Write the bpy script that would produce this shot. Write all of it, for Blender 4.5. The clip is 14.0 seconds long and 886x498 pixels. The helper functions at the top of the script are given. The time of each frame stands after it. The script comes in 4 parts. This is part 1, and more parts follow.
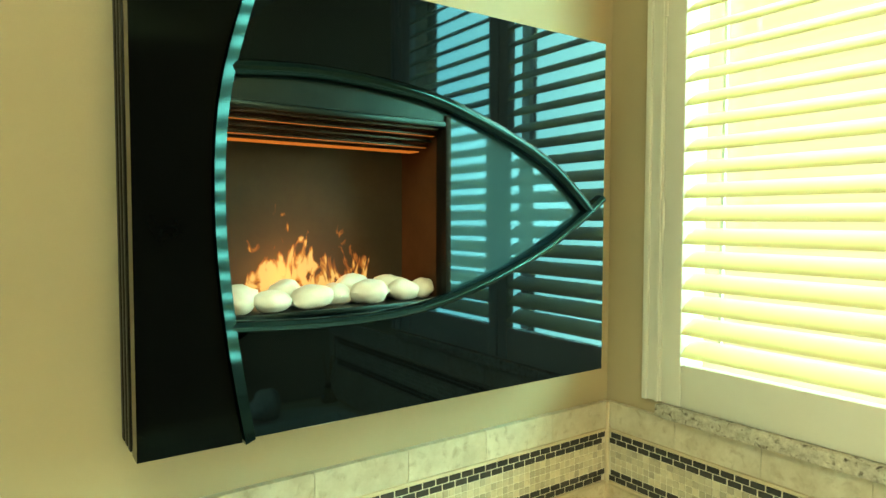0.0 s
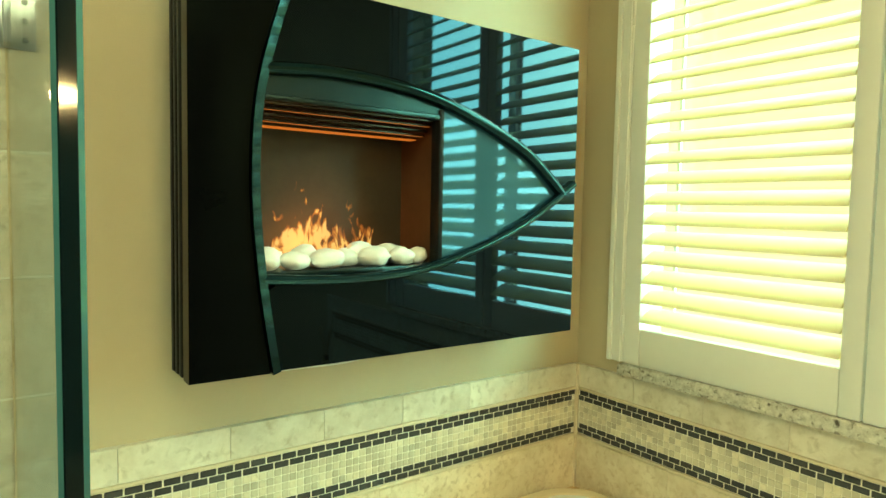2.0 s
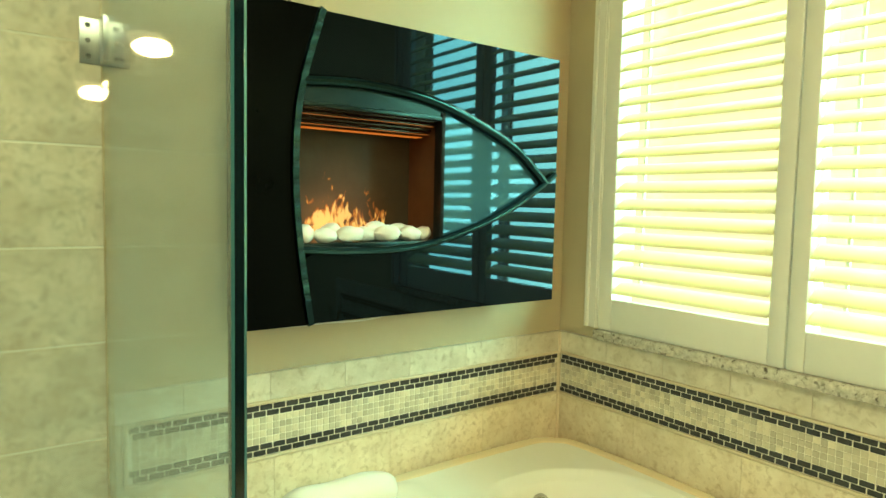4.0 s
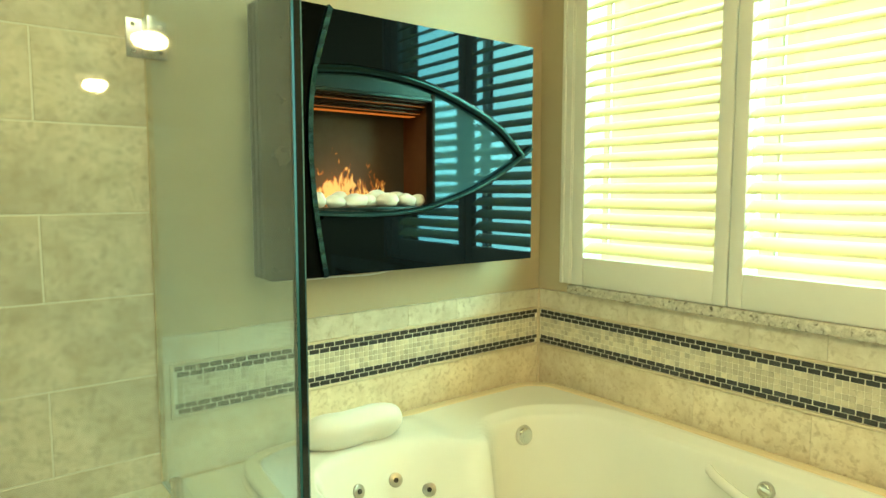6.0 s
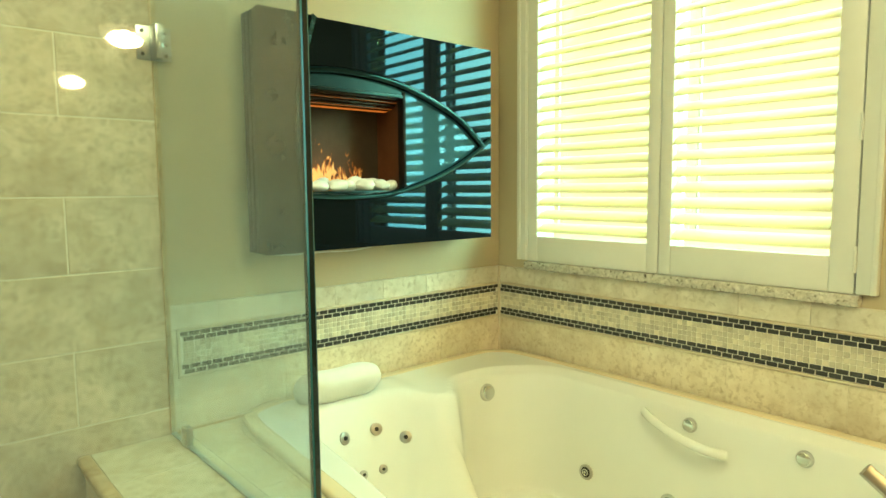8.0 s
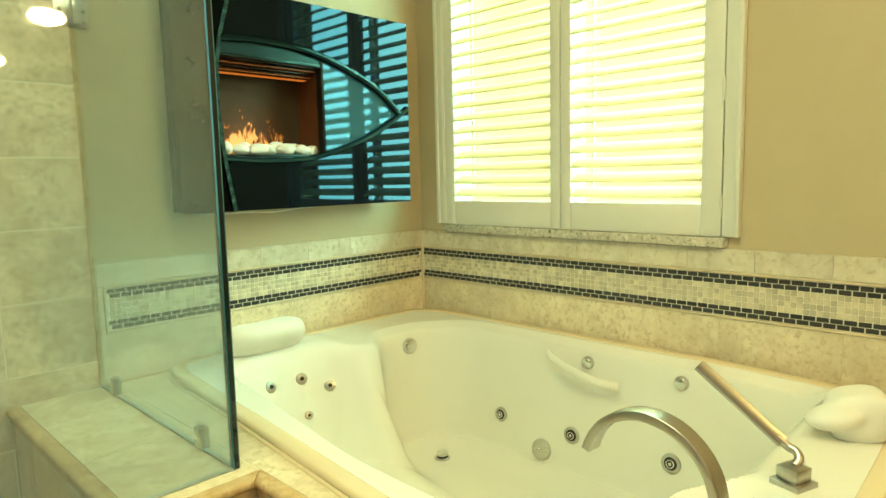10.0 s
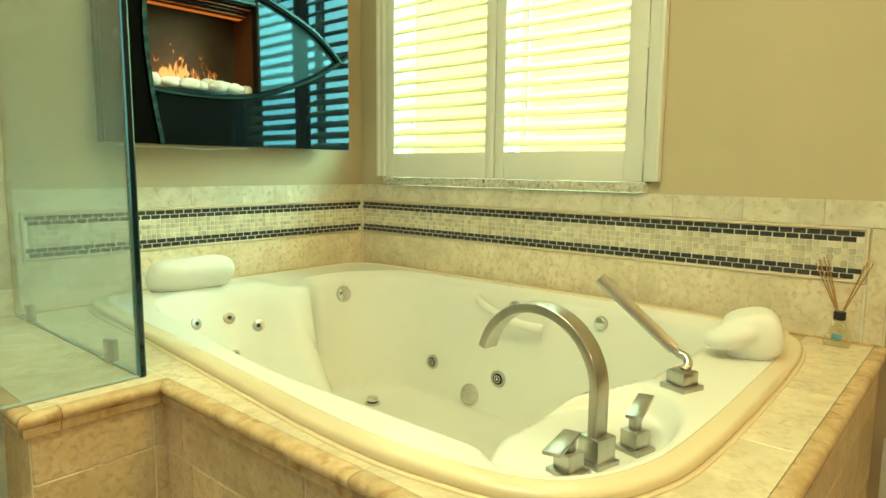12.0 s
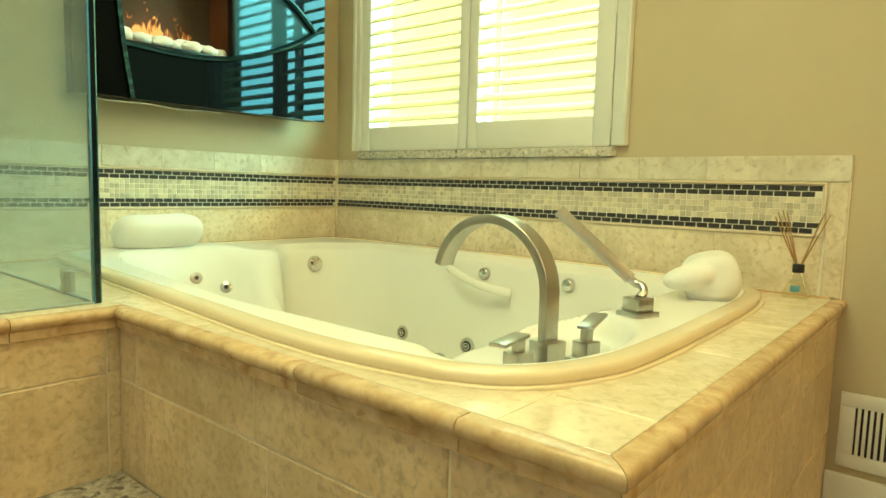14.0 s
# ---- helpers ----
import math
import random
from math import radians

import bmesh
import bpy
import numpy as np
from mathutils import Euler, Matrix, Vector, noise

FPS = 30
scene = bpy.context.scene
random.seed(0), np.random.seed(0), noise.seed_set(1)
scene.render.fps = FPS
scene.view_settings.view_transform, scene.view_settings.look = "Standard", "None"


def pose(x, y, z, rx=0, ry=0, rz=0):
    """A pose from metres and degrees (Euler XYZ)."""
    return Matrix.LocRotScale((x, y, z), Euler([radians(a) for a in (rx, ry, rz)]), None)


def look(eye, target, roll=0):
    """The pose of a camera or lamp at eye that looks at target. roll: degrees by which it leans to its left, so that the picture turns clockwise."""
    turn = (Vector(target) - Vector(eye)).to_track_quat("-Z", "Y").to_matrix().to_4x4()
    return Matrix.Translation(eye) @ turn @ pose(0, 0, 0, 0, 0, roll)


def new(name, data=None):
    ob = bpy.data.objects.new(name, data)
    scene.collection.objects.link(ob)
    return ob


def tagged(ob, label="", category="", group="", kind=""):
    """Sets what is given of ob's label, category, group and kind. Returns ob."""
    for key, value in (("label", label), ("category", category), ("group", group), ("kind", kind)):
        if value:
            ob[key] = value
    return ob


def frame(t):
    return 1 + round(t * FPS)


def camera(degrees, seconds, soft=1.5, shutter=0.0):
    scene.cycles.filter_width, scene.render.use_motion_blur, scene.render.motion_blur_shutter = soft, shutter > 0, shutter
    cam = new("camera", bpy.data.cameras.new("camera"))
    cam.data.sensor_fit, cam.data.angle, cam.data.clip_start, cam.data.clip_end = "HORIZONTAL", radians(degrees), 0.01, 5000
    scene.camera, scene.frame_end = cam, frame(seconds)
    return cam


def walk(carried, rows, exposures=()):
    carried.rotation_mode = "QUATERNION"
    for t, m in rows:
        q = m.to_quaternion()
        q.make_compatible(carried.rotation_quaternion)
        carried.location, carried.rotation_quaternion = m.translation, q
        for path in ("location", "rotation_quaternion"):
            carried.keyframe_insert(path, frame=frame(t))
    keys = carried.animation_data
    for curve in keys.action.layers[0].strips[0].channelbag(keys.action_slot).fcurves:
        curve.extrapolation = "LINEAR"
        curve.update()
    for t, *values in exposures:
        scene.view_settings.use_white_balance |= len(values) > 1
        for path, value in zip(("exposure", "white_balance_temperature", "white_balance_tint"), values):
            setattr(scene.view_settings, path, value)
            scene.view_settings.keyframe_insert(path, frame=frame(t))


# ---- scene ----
cam = camera(70.0, 14.0)
PATH = [
    (0, (-0.009, -0.024, 1.407), (1.141, 1.61, 1.313), 0.1),
    (0.5, (-0.036, -0.064, 1.402), (1.124, 1.562, 1.304), 0.2),
    (1, (-0.063, -0.108, 1.398), (1.101, 1.515, 1.287), 0.5),
    (1.5, (-0.095, -0.151, 1.388), (1.073, 1.468, 1.271), 0.8),
    (2, (-0.133, -0.195, 1.382), (1.039, 1.42, 1.257), 1.1),
    (2.5, (-0.177, -0.244, 1.381), (0.999, 1.368, 1.245), 1.3),
    (3, (-0.219, -0.302, 1.376), (0.954, 1.312, 1.237), 1.5),
    (5.5, (-0.432, -0.564, 1.325), (0.771, 1.024, 1.156), 0.2),
    (6, (-0.479, -0.607, 1.308), (0.741, 0.968, 1.128), 0.0),
    (6.5, (-0.539, -0.652, 1.295), (0.698, 0.91, 1.112), 0.0),
    (7, (-0.598, -0.695, 1.292), (0.664, 0.846, 1.104), -0.0),
    (7.5, (-0.637, -0.745, 1.284), (0.648, 0.777, 1.095), -0.2),
    (10, (-0.694, -0.988, 1.181), (0.729, 0.399, 0.954), -1.3),
    (10.5, (-0.683, -1.022, 1.144), (0.765, 0.337, 0.906), -1.0),
    (11, (-0.674, -1.047, 1.108), (0.796, 0.287, 0.86), -0.5),
    (11.5, (-0.662, -1.068, 1.065), (0.826, 0.244, 0.809), 0.0),
    (12, (-0.651, -1.092, 1.018), (0.849, 0.207, 0.766), 0.5),
    (12.5, (-0.644, -1.112, 0.974), (0.864, 0.179, 0.73), 0.9),
    (13, (-0.636, -1.13, 0.932), (0.882, 0.151, 0.699), 1.2),
    (13.5, (-0.632, -1.142, 0.885), (0.898, 0.127, 0.67), 1.4),
    (14, (-0.635, -1.15, 0.838), (0.899, 0.118, 0.645), 1.6),
]
walk(cam, [(t, look(eye, target, roll)) for t, eye, target, roll in PATH])

# ---- world and lights ----
XW, YW = 1.26, 1.046          # window wall, fireplace wall
DECK, RIM = 0.580, 0.600
world = bpy.data.worlds.new("daylight")
scene.world = world
world.use_nodes = True
wn = world.node_tree.nodes
sky = wn.new("ShaderNodeTexSky")
sky.sky_type, sky.sun_disc = "NISHITA", False
sky.sun_elevation, sky.sun_rotation = radians(40), radians(60)
wn["Background"].inputs[1].default_value = 0.12
world.node_tree.links.new(sky.outputs[0], wn["Background"].inputs[0])


def area(name, m, sx, sy, watts, color):
    d = bpy.data.lights.new(name, "AREA")
    d.shape, d.size, d.size_y, d.energy, d.color = "ELLIPSE" if sx < 0.3 else "RECTANGLE", sx, sy, watts, color
    ob = new(name, d)
    ob.matrix_world = m
    return ob


# bright sky on the sunny side of the shuttered window, plus added fill lamps
area("window_daylight", look((XW + 1.9, -2.2, 2.0), (XW, 0.30, 1.6)), 4.0, 4.0, 1300.0, (0.45, 1.0, 0.76))
area("high_sky_daylight", look((XW + 1.25, 0.30, 3.35), (XW, 0.30, 1.62)), 3.0, 1.6, 190.0, (0.56, 1.0, 0.80))
# Unseen fill from the west; no window is known there.
area("west_fill_light", look((-2.28, -1.3, 1.5), (0.6, 0.2, 0.9)), 1.3, 1.5, 6.0, (1.0, 0.92, 0.62))
area("wall_lamp_light", look((0.50, -3.05, 2.20), (0.1, 1.0, 1.2)), 0.20, 0.10, 19.0, (1.0, 0.72, 0.25))
area("mirror_lamp_light", look((0.20, -3.05, 1.91), (0.1, 1.0, 1.2)), 0.13, 0.07, 7.0, (1.0, 0.73, 0.27))
# Broad soft fill from above, added without a fixture.
area("ceiling_fill_light", look((-0.45, -0.50, 2.5), (-0.45, -0.50, 0)), 1.2, 1.2, 40.0, (0.96, 1.0, 0.52))
ember = bpy.data.lights.new("ember_light", "POINT")
ember.energy, ember.color, ember.shadow_soft_size = 0.6, (1.0, 0.30, 0.04), 0.02
new("ember_light", ember).location = (0.40, 0.995, 1.305)

# ---- materials ----


def mat(name, a, b=None, scale=8.0, rough=0.5, bump=0.0, bump_scale=60.0, metal=0.0, detail=5.0, spots=None, spot_scale=40.0,
        spot_at=0.62, spot_soft=0.15, per_object=0.0, per_island=0.0, coat=0.0, ior=1.5, tint=None, stretch=None, blotch=0.0):
    m = bpy.data.materials.new(name)
    m.use_nodes = True
    n, k = m.node_tree.nodes, m.node_tree.links
    p = n["Principled BSDF"]
    p.inputs["Roughness"].default_value, p.inputs["Metallic"].default_value = rough, metal
    p.inputs["IOR"].default_value, p.inputs["Coat Weight"].default_value = ior, coat
    p.inputs["Coat Roughness"].default_value = 0.06
    if tint:
        p.inputs["Specular Tint"].default_value = (*tint, 1)
    tc, mp = n.new("ShaderNodeTexCoord"), n.new("ShaderNodeMapping")
    k.new(tc.outputs["Object"], mp.inputs[0])
    if stretch:
        mp.inputs["Scale"].default_value = stretch
    info = n.new("ShaderNodeObjectInfo")
    off = n.new("ShaderNodeVectorMath")
    off.operation = "MULTIPLY_ADD"
    off.inputs[1].default_value = (7.3, 3.1, 5.7) if per_object or per_island else (0, 0, 0)
    k.new(info.outputs["Random"], off.inputs[0])
    k.new(mp.outputs[0], off.inputs[2])
    where = off.outputs[0]
    b = b or a
    nz = n.new("ShaderNodeTexNoise")
    nz.inputs["Scale"].default_value, nz.inputs["Detail"].default_value, nz.inputs["Roughness"].default_value = scale, detail, 0.7
    k.new(where, nz.inputs["Vector"])
    ramp = n.new("ShaderNodeValToRGB")
    ramp.color_ramp.elements[0].position, ramp.color_ramp.elements[1].position = 0.34, 0.66
    ramp.color_ramp.elements[0].color, ramp.color_ramp.elements[1].color = (*a, 1), (*b, 1)
    k.new(nz.outputs["Fac"], ramp.inputs[0])
    color = ramp.outputs[0]
    if blotch:
        n2 = n.new("ShaderNodeTexNoise")
        n2.inputs["Scale"].default_value, n2.inputs["Detail"].default_value = scale * 0.22, 3
        k.new(where, n2.inputs["Vector"])
        mr = n.new("ShaderNodeMapRange")
        mr.inputs["From Min"].default_value, mr.inputs["From Max"].default_value = 0.3, 0.7
        mr.inputs["To Min"].default_value, mr.inputs["To Max"].default_value = 1 - blotch, 1 + blotch
        k.new(n2.outputs["Fac"], mr.inputs[0])
        v = n.new("ShaderNodeVectorMath")
        v.operation = "SCALE"
        k.new(color, v.inputs[0])
        k.new(mr.outputs[0], v.inputs["Scale"])
        color = v.outputs[0]
    if spots:
        n3 = n.new("ShaderNodeTexNoise")
        n3.inputs["Scale"].default_value, n3.inputs["Detail"].default_value, n3.inputs["Distortion"].default_value = spot_scale, 9, 0.5
        k.new(where, n3.inputs["Vector"])
        r3 = n.new("ShaderNodeMapRange")
        r3.inputs["From Min"].default_value, r3.inputs["From Max"].default_value = spot_at, spot_at + spot_soft
        k.new(n3.outputs["Fac"], r3.inputs[0])
        mx = n.new("ShaderNodeMix")
        mx.data_type = "RGBA"
        k.new(r3.outputs[0], mx.inputs["Factor"])
        k.new(color, mx.inputs["A"])
        mx.inputs["B"].default_value = (*spots, 1)
        color = mx.outputs["Result"]
    if per_object or per_island:
        src = info.outputs["Random"]
        if per_island:
            src = n.new("ShaderNodeNewGeometry").outputs["Random Per Island"]
        mr = n.new("ShaderNodeMapRange")
        amt = per_object or per_island
        mr.inputs["To Min"].default_value, mr.inputs["To Max"].default_value = 1 - amt, 1 + amt * 0.6
        k.new(src, mr.inputs[0])
        v = n.new("ShaderNodeVectorMath")
        v.operation = "SCALE"
        k.new(color, v.inputs[0])
        k.new(mr.outputs[0], v.inputs["Scale"])
        color = v.outputs[0]
    k.new(color, p.inputs["Base Color"])
    if bump:
        nb = n.new("ShaderNodeTexNoise")
        nb.inputs["Scale"].default_value, nb.inputs["Detail"].default_value = bump_scale, 6
        k.new(where, nb.inputs["Vector"])
        bp = n.new("ShaderNodeBump")
        bp.inputs["Strength"].default_value, bp.inputs["Distance"].default_value = bump, 0.004
        k.new(nb.outputs["Fac"], bp.inputs["Height"])
        k.new(bp.outputs[0], p.inputs["Normal"])
    return m


def glow(name, color, strength):
    m = bpy.data.materials.new(name)
    m.use_nodes = True
    p = m.node_tree.nodes["Principled BSDF"]
    p.inputs["Base Color"].default_value = (0.02, 0.02, 0.02, 1)
    p.inputs["Roughness"].default_value = 0.8
    p.inputs["Emission Color"].default_value, p.inputs["Emission Strength"].default_value = (*color, 1), strength
    return m


def clear_glass(name, tint, gloss=1.0, haze=0.0):
    """Thin clear pane: tinted transparency under a gloss, with a film of water marks; its cyan, stronger low down, is
    daylight painted in.
    """
    m = bpy.data.materials.new(name)
    m.use_nodes = True
    n, k = m.node_tree.nodes, m.node_tree.links
    n.remove(n["Principled BSDF"])
    tr, gl, mx = n.new("ShaderNodeBsdfTransparent"), n.new("ShaderNodeBsdfGlossy"), n.new("ShaderNodeMixShader")
    lw, pw, ml = n.new("ShaderNodeLayerWeight"), n.new("ShaderNodeMath"), n.new("ShaderNodeMath")
    pw.operation, ml.operation = "POWER", "MULTIPLY_ADD"
    lw.inputs[0].default_value, pw.inputs[1].default_value = 0.5, 5.0
    ml.inputs[1].default_value, ml.inputs[2].default_value = 0.75, 0.05
    k.new(lw.outputs["Facing"], pw.inputs[0])
    k.new(pw.outputs[0], ml.inputs[0])
    tr.inputs[0].default_value = (*tint, 1)
    gl.inputs["Roughness"].default_value = 0.02
    gl.inputs[0].default_value = (gloss, gloss, gloss, 1)
    k.new(ml.outputs[0], mx.inputs[0])
    k.new(tr.outputs[0], mx.inputs[1])
    k.new(gl.outputs[0], mx.inputs[2])
    if haze:
        df, m2, nz, mr = n.new("ShaderNodeBsdfDiffuse"), n.new("ShaderNodeMixShader"), n.new("ShaderNodeTexNoise"), n.new("ShaderNodeMapRange")
        df.inputs[0].default_value = (0.52, 0.84, 0.96, 1)
        nz.inputs["Scale"].default_value, nz.inputs["Detail"].default_value = 7, 5
        tc, sp, lo, mu = n.new("ShaderNodeTexCoord"), n.new("ShaderNodeSeparateXYZ"), n.new("ShaderNodeMapRange"), n.new("ShaderNodeMath")
        k.new(tc.outputs["Object"], nz.inputs["Vector"])
        k.new(tc.outputs["Object"], sp.inputs[0])
        # Film thickens towards the base, painting in the cyan daylight seen low down.
        lo.inputs["From Min"].default_value, lo.inputs["From Max"].default_value = 0.1, 0.75
        lo.inputs["To Min"].default_value, lo.inputs["To Max"].default_value = 1.6, 0.4
        k.new(sp.outputs["Z"], lo.inputs[0])
        mr.inputs["To Min"].default_value, mr.inputs["To Max"].default_value = haze * 0.5, haze * 1.5
        k.new(nz.outputs["Fac"], mr.inputs[0])
        mu.operation = "MULTIPLY"
        k.new(mr.outputs[0], mu.inputs[0])
        k.new(lo.outputs[0], mu.inputs[1])
        k.new(mu.outputs[0], m2.inputs[0])
        k.new(mx.outputs[0], m2.inputs[1])
        k.new(df.outputs[0], m2.inputs[2])
        mx = m2
    k.new(mx.outputs[0], n["Material Output"].inputs[0])
    return m


M_PAINT = mat("wall_paint", (0.50, 0.42, 0.275), (0.53, 0.445, 0.295), 3, 0.6, 0.06, 220, blotch=0.02)
M_DARK = mat("dim_room_paint", (0.10, 0.085, 0.065), (0.12, 0.10, 0.075), 3, 0.7, 0.05, 200)
M_CEIL = mat("ceiling_paint", (0.78, 0.77, 0.72), (0.80, 0.79, 0.75), 4, 0.8, 0.05, 150)
M_FLOOR = mat("floor_stone", (0.30, 0.26, 0.20), (0.38, 0.33, 0.26), 9, 0.4, 0.08, 40, blotch=0.1)
M_TILE = mat("travertine", (0.53, 0.41, 0.26), (0.72, 0.59, 0.42), 14, 0.34, 0.16, 60, spots=(0.39, 0.31, 0.20), spot_scale=66, spot_at=0.48, spot_soft=0.36, per_object=0.035, blotch=0.16, detail=10)
# M_TILE's stone again, with warm lamp light put into its colour.
M_FACING = mat("warm_lit_travertine", (0.58, 0.42, 0.23), (0.74, 0.58, 0.37), 14, 0.38, 0.14, 60, spots=(0.40, 0.29, 0.165), spot_scale=68, spot_at=0.48, spot_soft=0.34, per_object=0.05, blotch=0.16, detail=10)
# Paler copy of M_TILE; its colour makes up for light missing on the splash.
M_SPLASH = mat("lit_splash_travertine", (0.66, 0.55, 0.38), (0.82, 0.73, 0.56), 15, 0.32, 0.10, 60, spots=(0.54, 0.42, 0.26), spot_scale=64, spot_at=0.50, spot_soft=0.26, per_object=0.03, blotch=0.12, detail=10)
M_CAP = mat("travertine_cap", (0.56, 0.50, 0.38), (0.72, 0.67, 0.55), 13, 0.34, 0.12, 45, spots=(0.42, 0.35, 0.24), spot_scale=45, spot_at=0.54, spot_soft=0.25, per_object=0.03, blotch=0.12)
M_DECKTOP = mat("deck_travertine", (0.70, 0.58, 0.38), (0.84, 0.74, 0.54), 18, 0.08, 0.04, 30, spots=(0.58, 0.48, 0.32), spot_scale=52, spot_at=0.50, spot_soft=0.28, ior=1.75, per_object=0.03, blotch=0.12, detail=8)
M_NOSE = mat("bullnose_stone", (0.50, 0.33, 0.15), (0.68, 0.50, 0.29), 22, 0.26, 0.12, 40, spots=(0.42, 0.25, 0.11), spot_scale=26, spot_at=0.56, per_object=0.06, blotch=0.14)
M_PENCIL = mat("pencil_trim", (0.62, 0.52, 0.36), (0.70, 0.60, 0.44), 20, 0.4, 0.06, 60)
M_GROUT = mat("grout", (0.80, 0.76, 0.63), (0.86, 0.82, 0.69), 60, 0.9, 0.15, 200)
M_JOINT = mat("tile_joint", (0.70, 0.62, 0.46), (0.76, 0.68, 0.52), 60, 0.9, 0.15, 200)
M_SQUARE = mat("mosaic_square", (0.57, 0.51, 0.38), (0.68, 0.62, 0.47), 30, 0.4, 0.12, 120, spots=(0.42, 0.34, 0.21), spot_scale=60, spot_at=0.66, per_object=0.26)
M_SQUARE_J = mat("mosaic_square_rest", (0.57, 0.51, 0.38), (0.68, 0.62, 0.47), 30, 0.4, 0.12, 120, spots=(0.42, 0.34, 0.21), spot_scale=60, spot_at=0.66, per_island=0.30)
M_BRICK = mat("slate_brick", (0.030, 0.031, 0.032), (0.050, 0.050, 0.048), 40, 0.35, 0.1, 120, per_object=0.2)
M_TRIM = mat("white_gloss_paint", (0.72, 0.72, 0.66), (0.76, 0.76, 0.70), 5, 0.35, 0.03, 90)
M_LOUVER = mat("louver_paint", (0.84, 0.80, 0.64), (0.86, 0.82, 0.66), 5, 0.4, 0.02, 90)


def let_light_through(m, color, share):
    """Thin slats glow a little with the daylight behind them."""
    n, k = m.node_tree.nodes, m.node_tree.links
    tl, mx = n.new("ShaderNodeBsdfTranslucent"), n.new("ShaderNodeMixShader")
    tl.inputs[0].default_value, mx.inputs[0].default_value = (*color, 1), share
    k.new(n["Principled BSDF"].outputs[0], mx.inputs[1])
    k.new(tl.outputs[0], mx.inputs[2])
    k.new(mx.outputs[0], n["Material Output"].inputs[0])


let_light_through(M_LOUVER, (0.94, 0.82, 0.53), 0.5)
M_SILL = mat("granite_sill", (0.40, 0.37, 0.30), (0.70, 0.67, 0.58), 70, 0.22, 0.03, 80, spots=(0.10, 0.085, 0.065), spot_scale=75, spot_at=0.555, detail=9, blotch=0.15)
M_GRANITE = mat("granite_step", (0.20, 0.16, 0.12), (0.50, 0.44, 0.35), 40, 0.25, 0.03, 80, spots=(0.03, 0.028, 0.025), spot_scale=38, spot_at=0.53, detail=9)
M_TUB = mat("white_acrylic", (0.79, 0.79, 0.73), (0.81, 0.81, 0.75), 3, 0.26, 0.0, ior=1.36)
M_RIM = mat("cream_acrylic_rim", (0.78, 0.65, 0.43), (0.81, 0.68, 0.46), 3, 0.16, 0.0, coat=0.4)
M_PILLOW = mat("white_vinyl", (0.80, 0.80, 0.74), (0.83, 0.83, 0.78), 8, 0.4, 0.05, 150)
M_STEEL = mat("brushed_nickel", (0.47, 0.46, 0.43), (0.55, 0.54, 0.50), 30, 0.30, 0.04, 300, metal=1.0, stretch=(1, 1, 0.1))
M_CHROME = mat("chrome", (0.75, 0.75, 0.72), None, 10, 0.08, 0, metal=1.0)
M_BLACK = mat("black_gloss_panel", (0.002, 0.002, 0.002), (0.003, 0.003, 0.003), 6, 0.03, 0.0, ior=1.54, tint=(0.16, 0.45, 0.82))
M_BLACKL = mat("black_lacquer", (0.002, 0.002, 0.002), (0.003, 0.003, 0.003), 6, 0.05, 0.0, ior=1.21, tint=(0.35, 0.75, 0.9))
M_BODY = mat("black_satin_metal", (0.007, 0.007, 0.007), (0.011, 0.011, 0.010), 20, 0.4, 0.02, 120, ior=1.2)
# One rib metal in two tones: lower rib brighter teal for its reflected light.
M_RIB = mat("lit_chrome_rib", (0.028, 0.085, 0.11), (0.03, 0.09, 0.118), 6, 0.09, 0.0, metal=0.9)
M_RIBL = mat("dim_chrome_rib", (0.014, 0.042, 0.055), (0.016, 0.046, 0.06), 6, 0.07, 0.0, metal=0.95)
M_HOOD = mat("grey_hood_metal", (0.020, 0.040, 0.048), (0.026, 0.050, 0.058), 12, 0.3, 0.02, 150, metal=1.0)
M_FIREBACK = mat("smoked_back_glass", (0.036, 0.030, 0.022), (0.055, 0.045, 0.032), 5, 0.35, 0.02, 60, ior=1.25)
M_FIRESIDE = mat("rusty_firebox_side", (0.06, 0.025, 0.010), (0.10, 0.045, 0.018), 10, 0.4, 0.05, 60, blotch=0.2)
M_PEBBLE = mat("white_pebble", (0.72, 0.70, 0.64), (0.82, 0.80, 0.74), 22, 0.6, 0.2, 70, per_object=0.05)
M_GLASS = clear_glass("shower_glass", (0.930, 0.972, 0.985), 0.80, 0.052)
M_GEDGE = mat("glass_edge", (0.002, 0.008, 0.011), (0.003, 0.011, 0.015), 6, 0.06, 0.0, ior=1.5)
# Teal base stands for the light caught along the glass edge.
M_GBEVEL = mat("cyan_lit_bevel", (0.05, 0.19, 0.22), (0.06, 0.22, 0.25), 6, 0.08, 0.0, metal=0.5)
M_TRIGLASS = mat("teal_tinted_glass", (0.025, 0.075, 0.095), (0.03, 0.08, 0.10), 4, 0.04, 0.0, ior=1.64, tint=(0.18, 0.46, 0.82))
M_RUBBER = mat("black_plastic", (0.012, 0.012, 0.012), (0.02, 0.02, 0.02), 10, 0.4, 0)
M_REED = mat("reed_wood", (0.36, 0.20, 0.07), (0.45, 0.27, 0.11), 60, 0.7, 0.1, 200)
M_SLAT = mat("dark_slat", (0.012, 0.010, 0.008), (0.016, 0.013, 0.010), 10, 0.3, 0, metal=0.5)
M_LITMETAL = glow("lit_metal_glow", (1.0, 0.24, 0.02), 0.55)


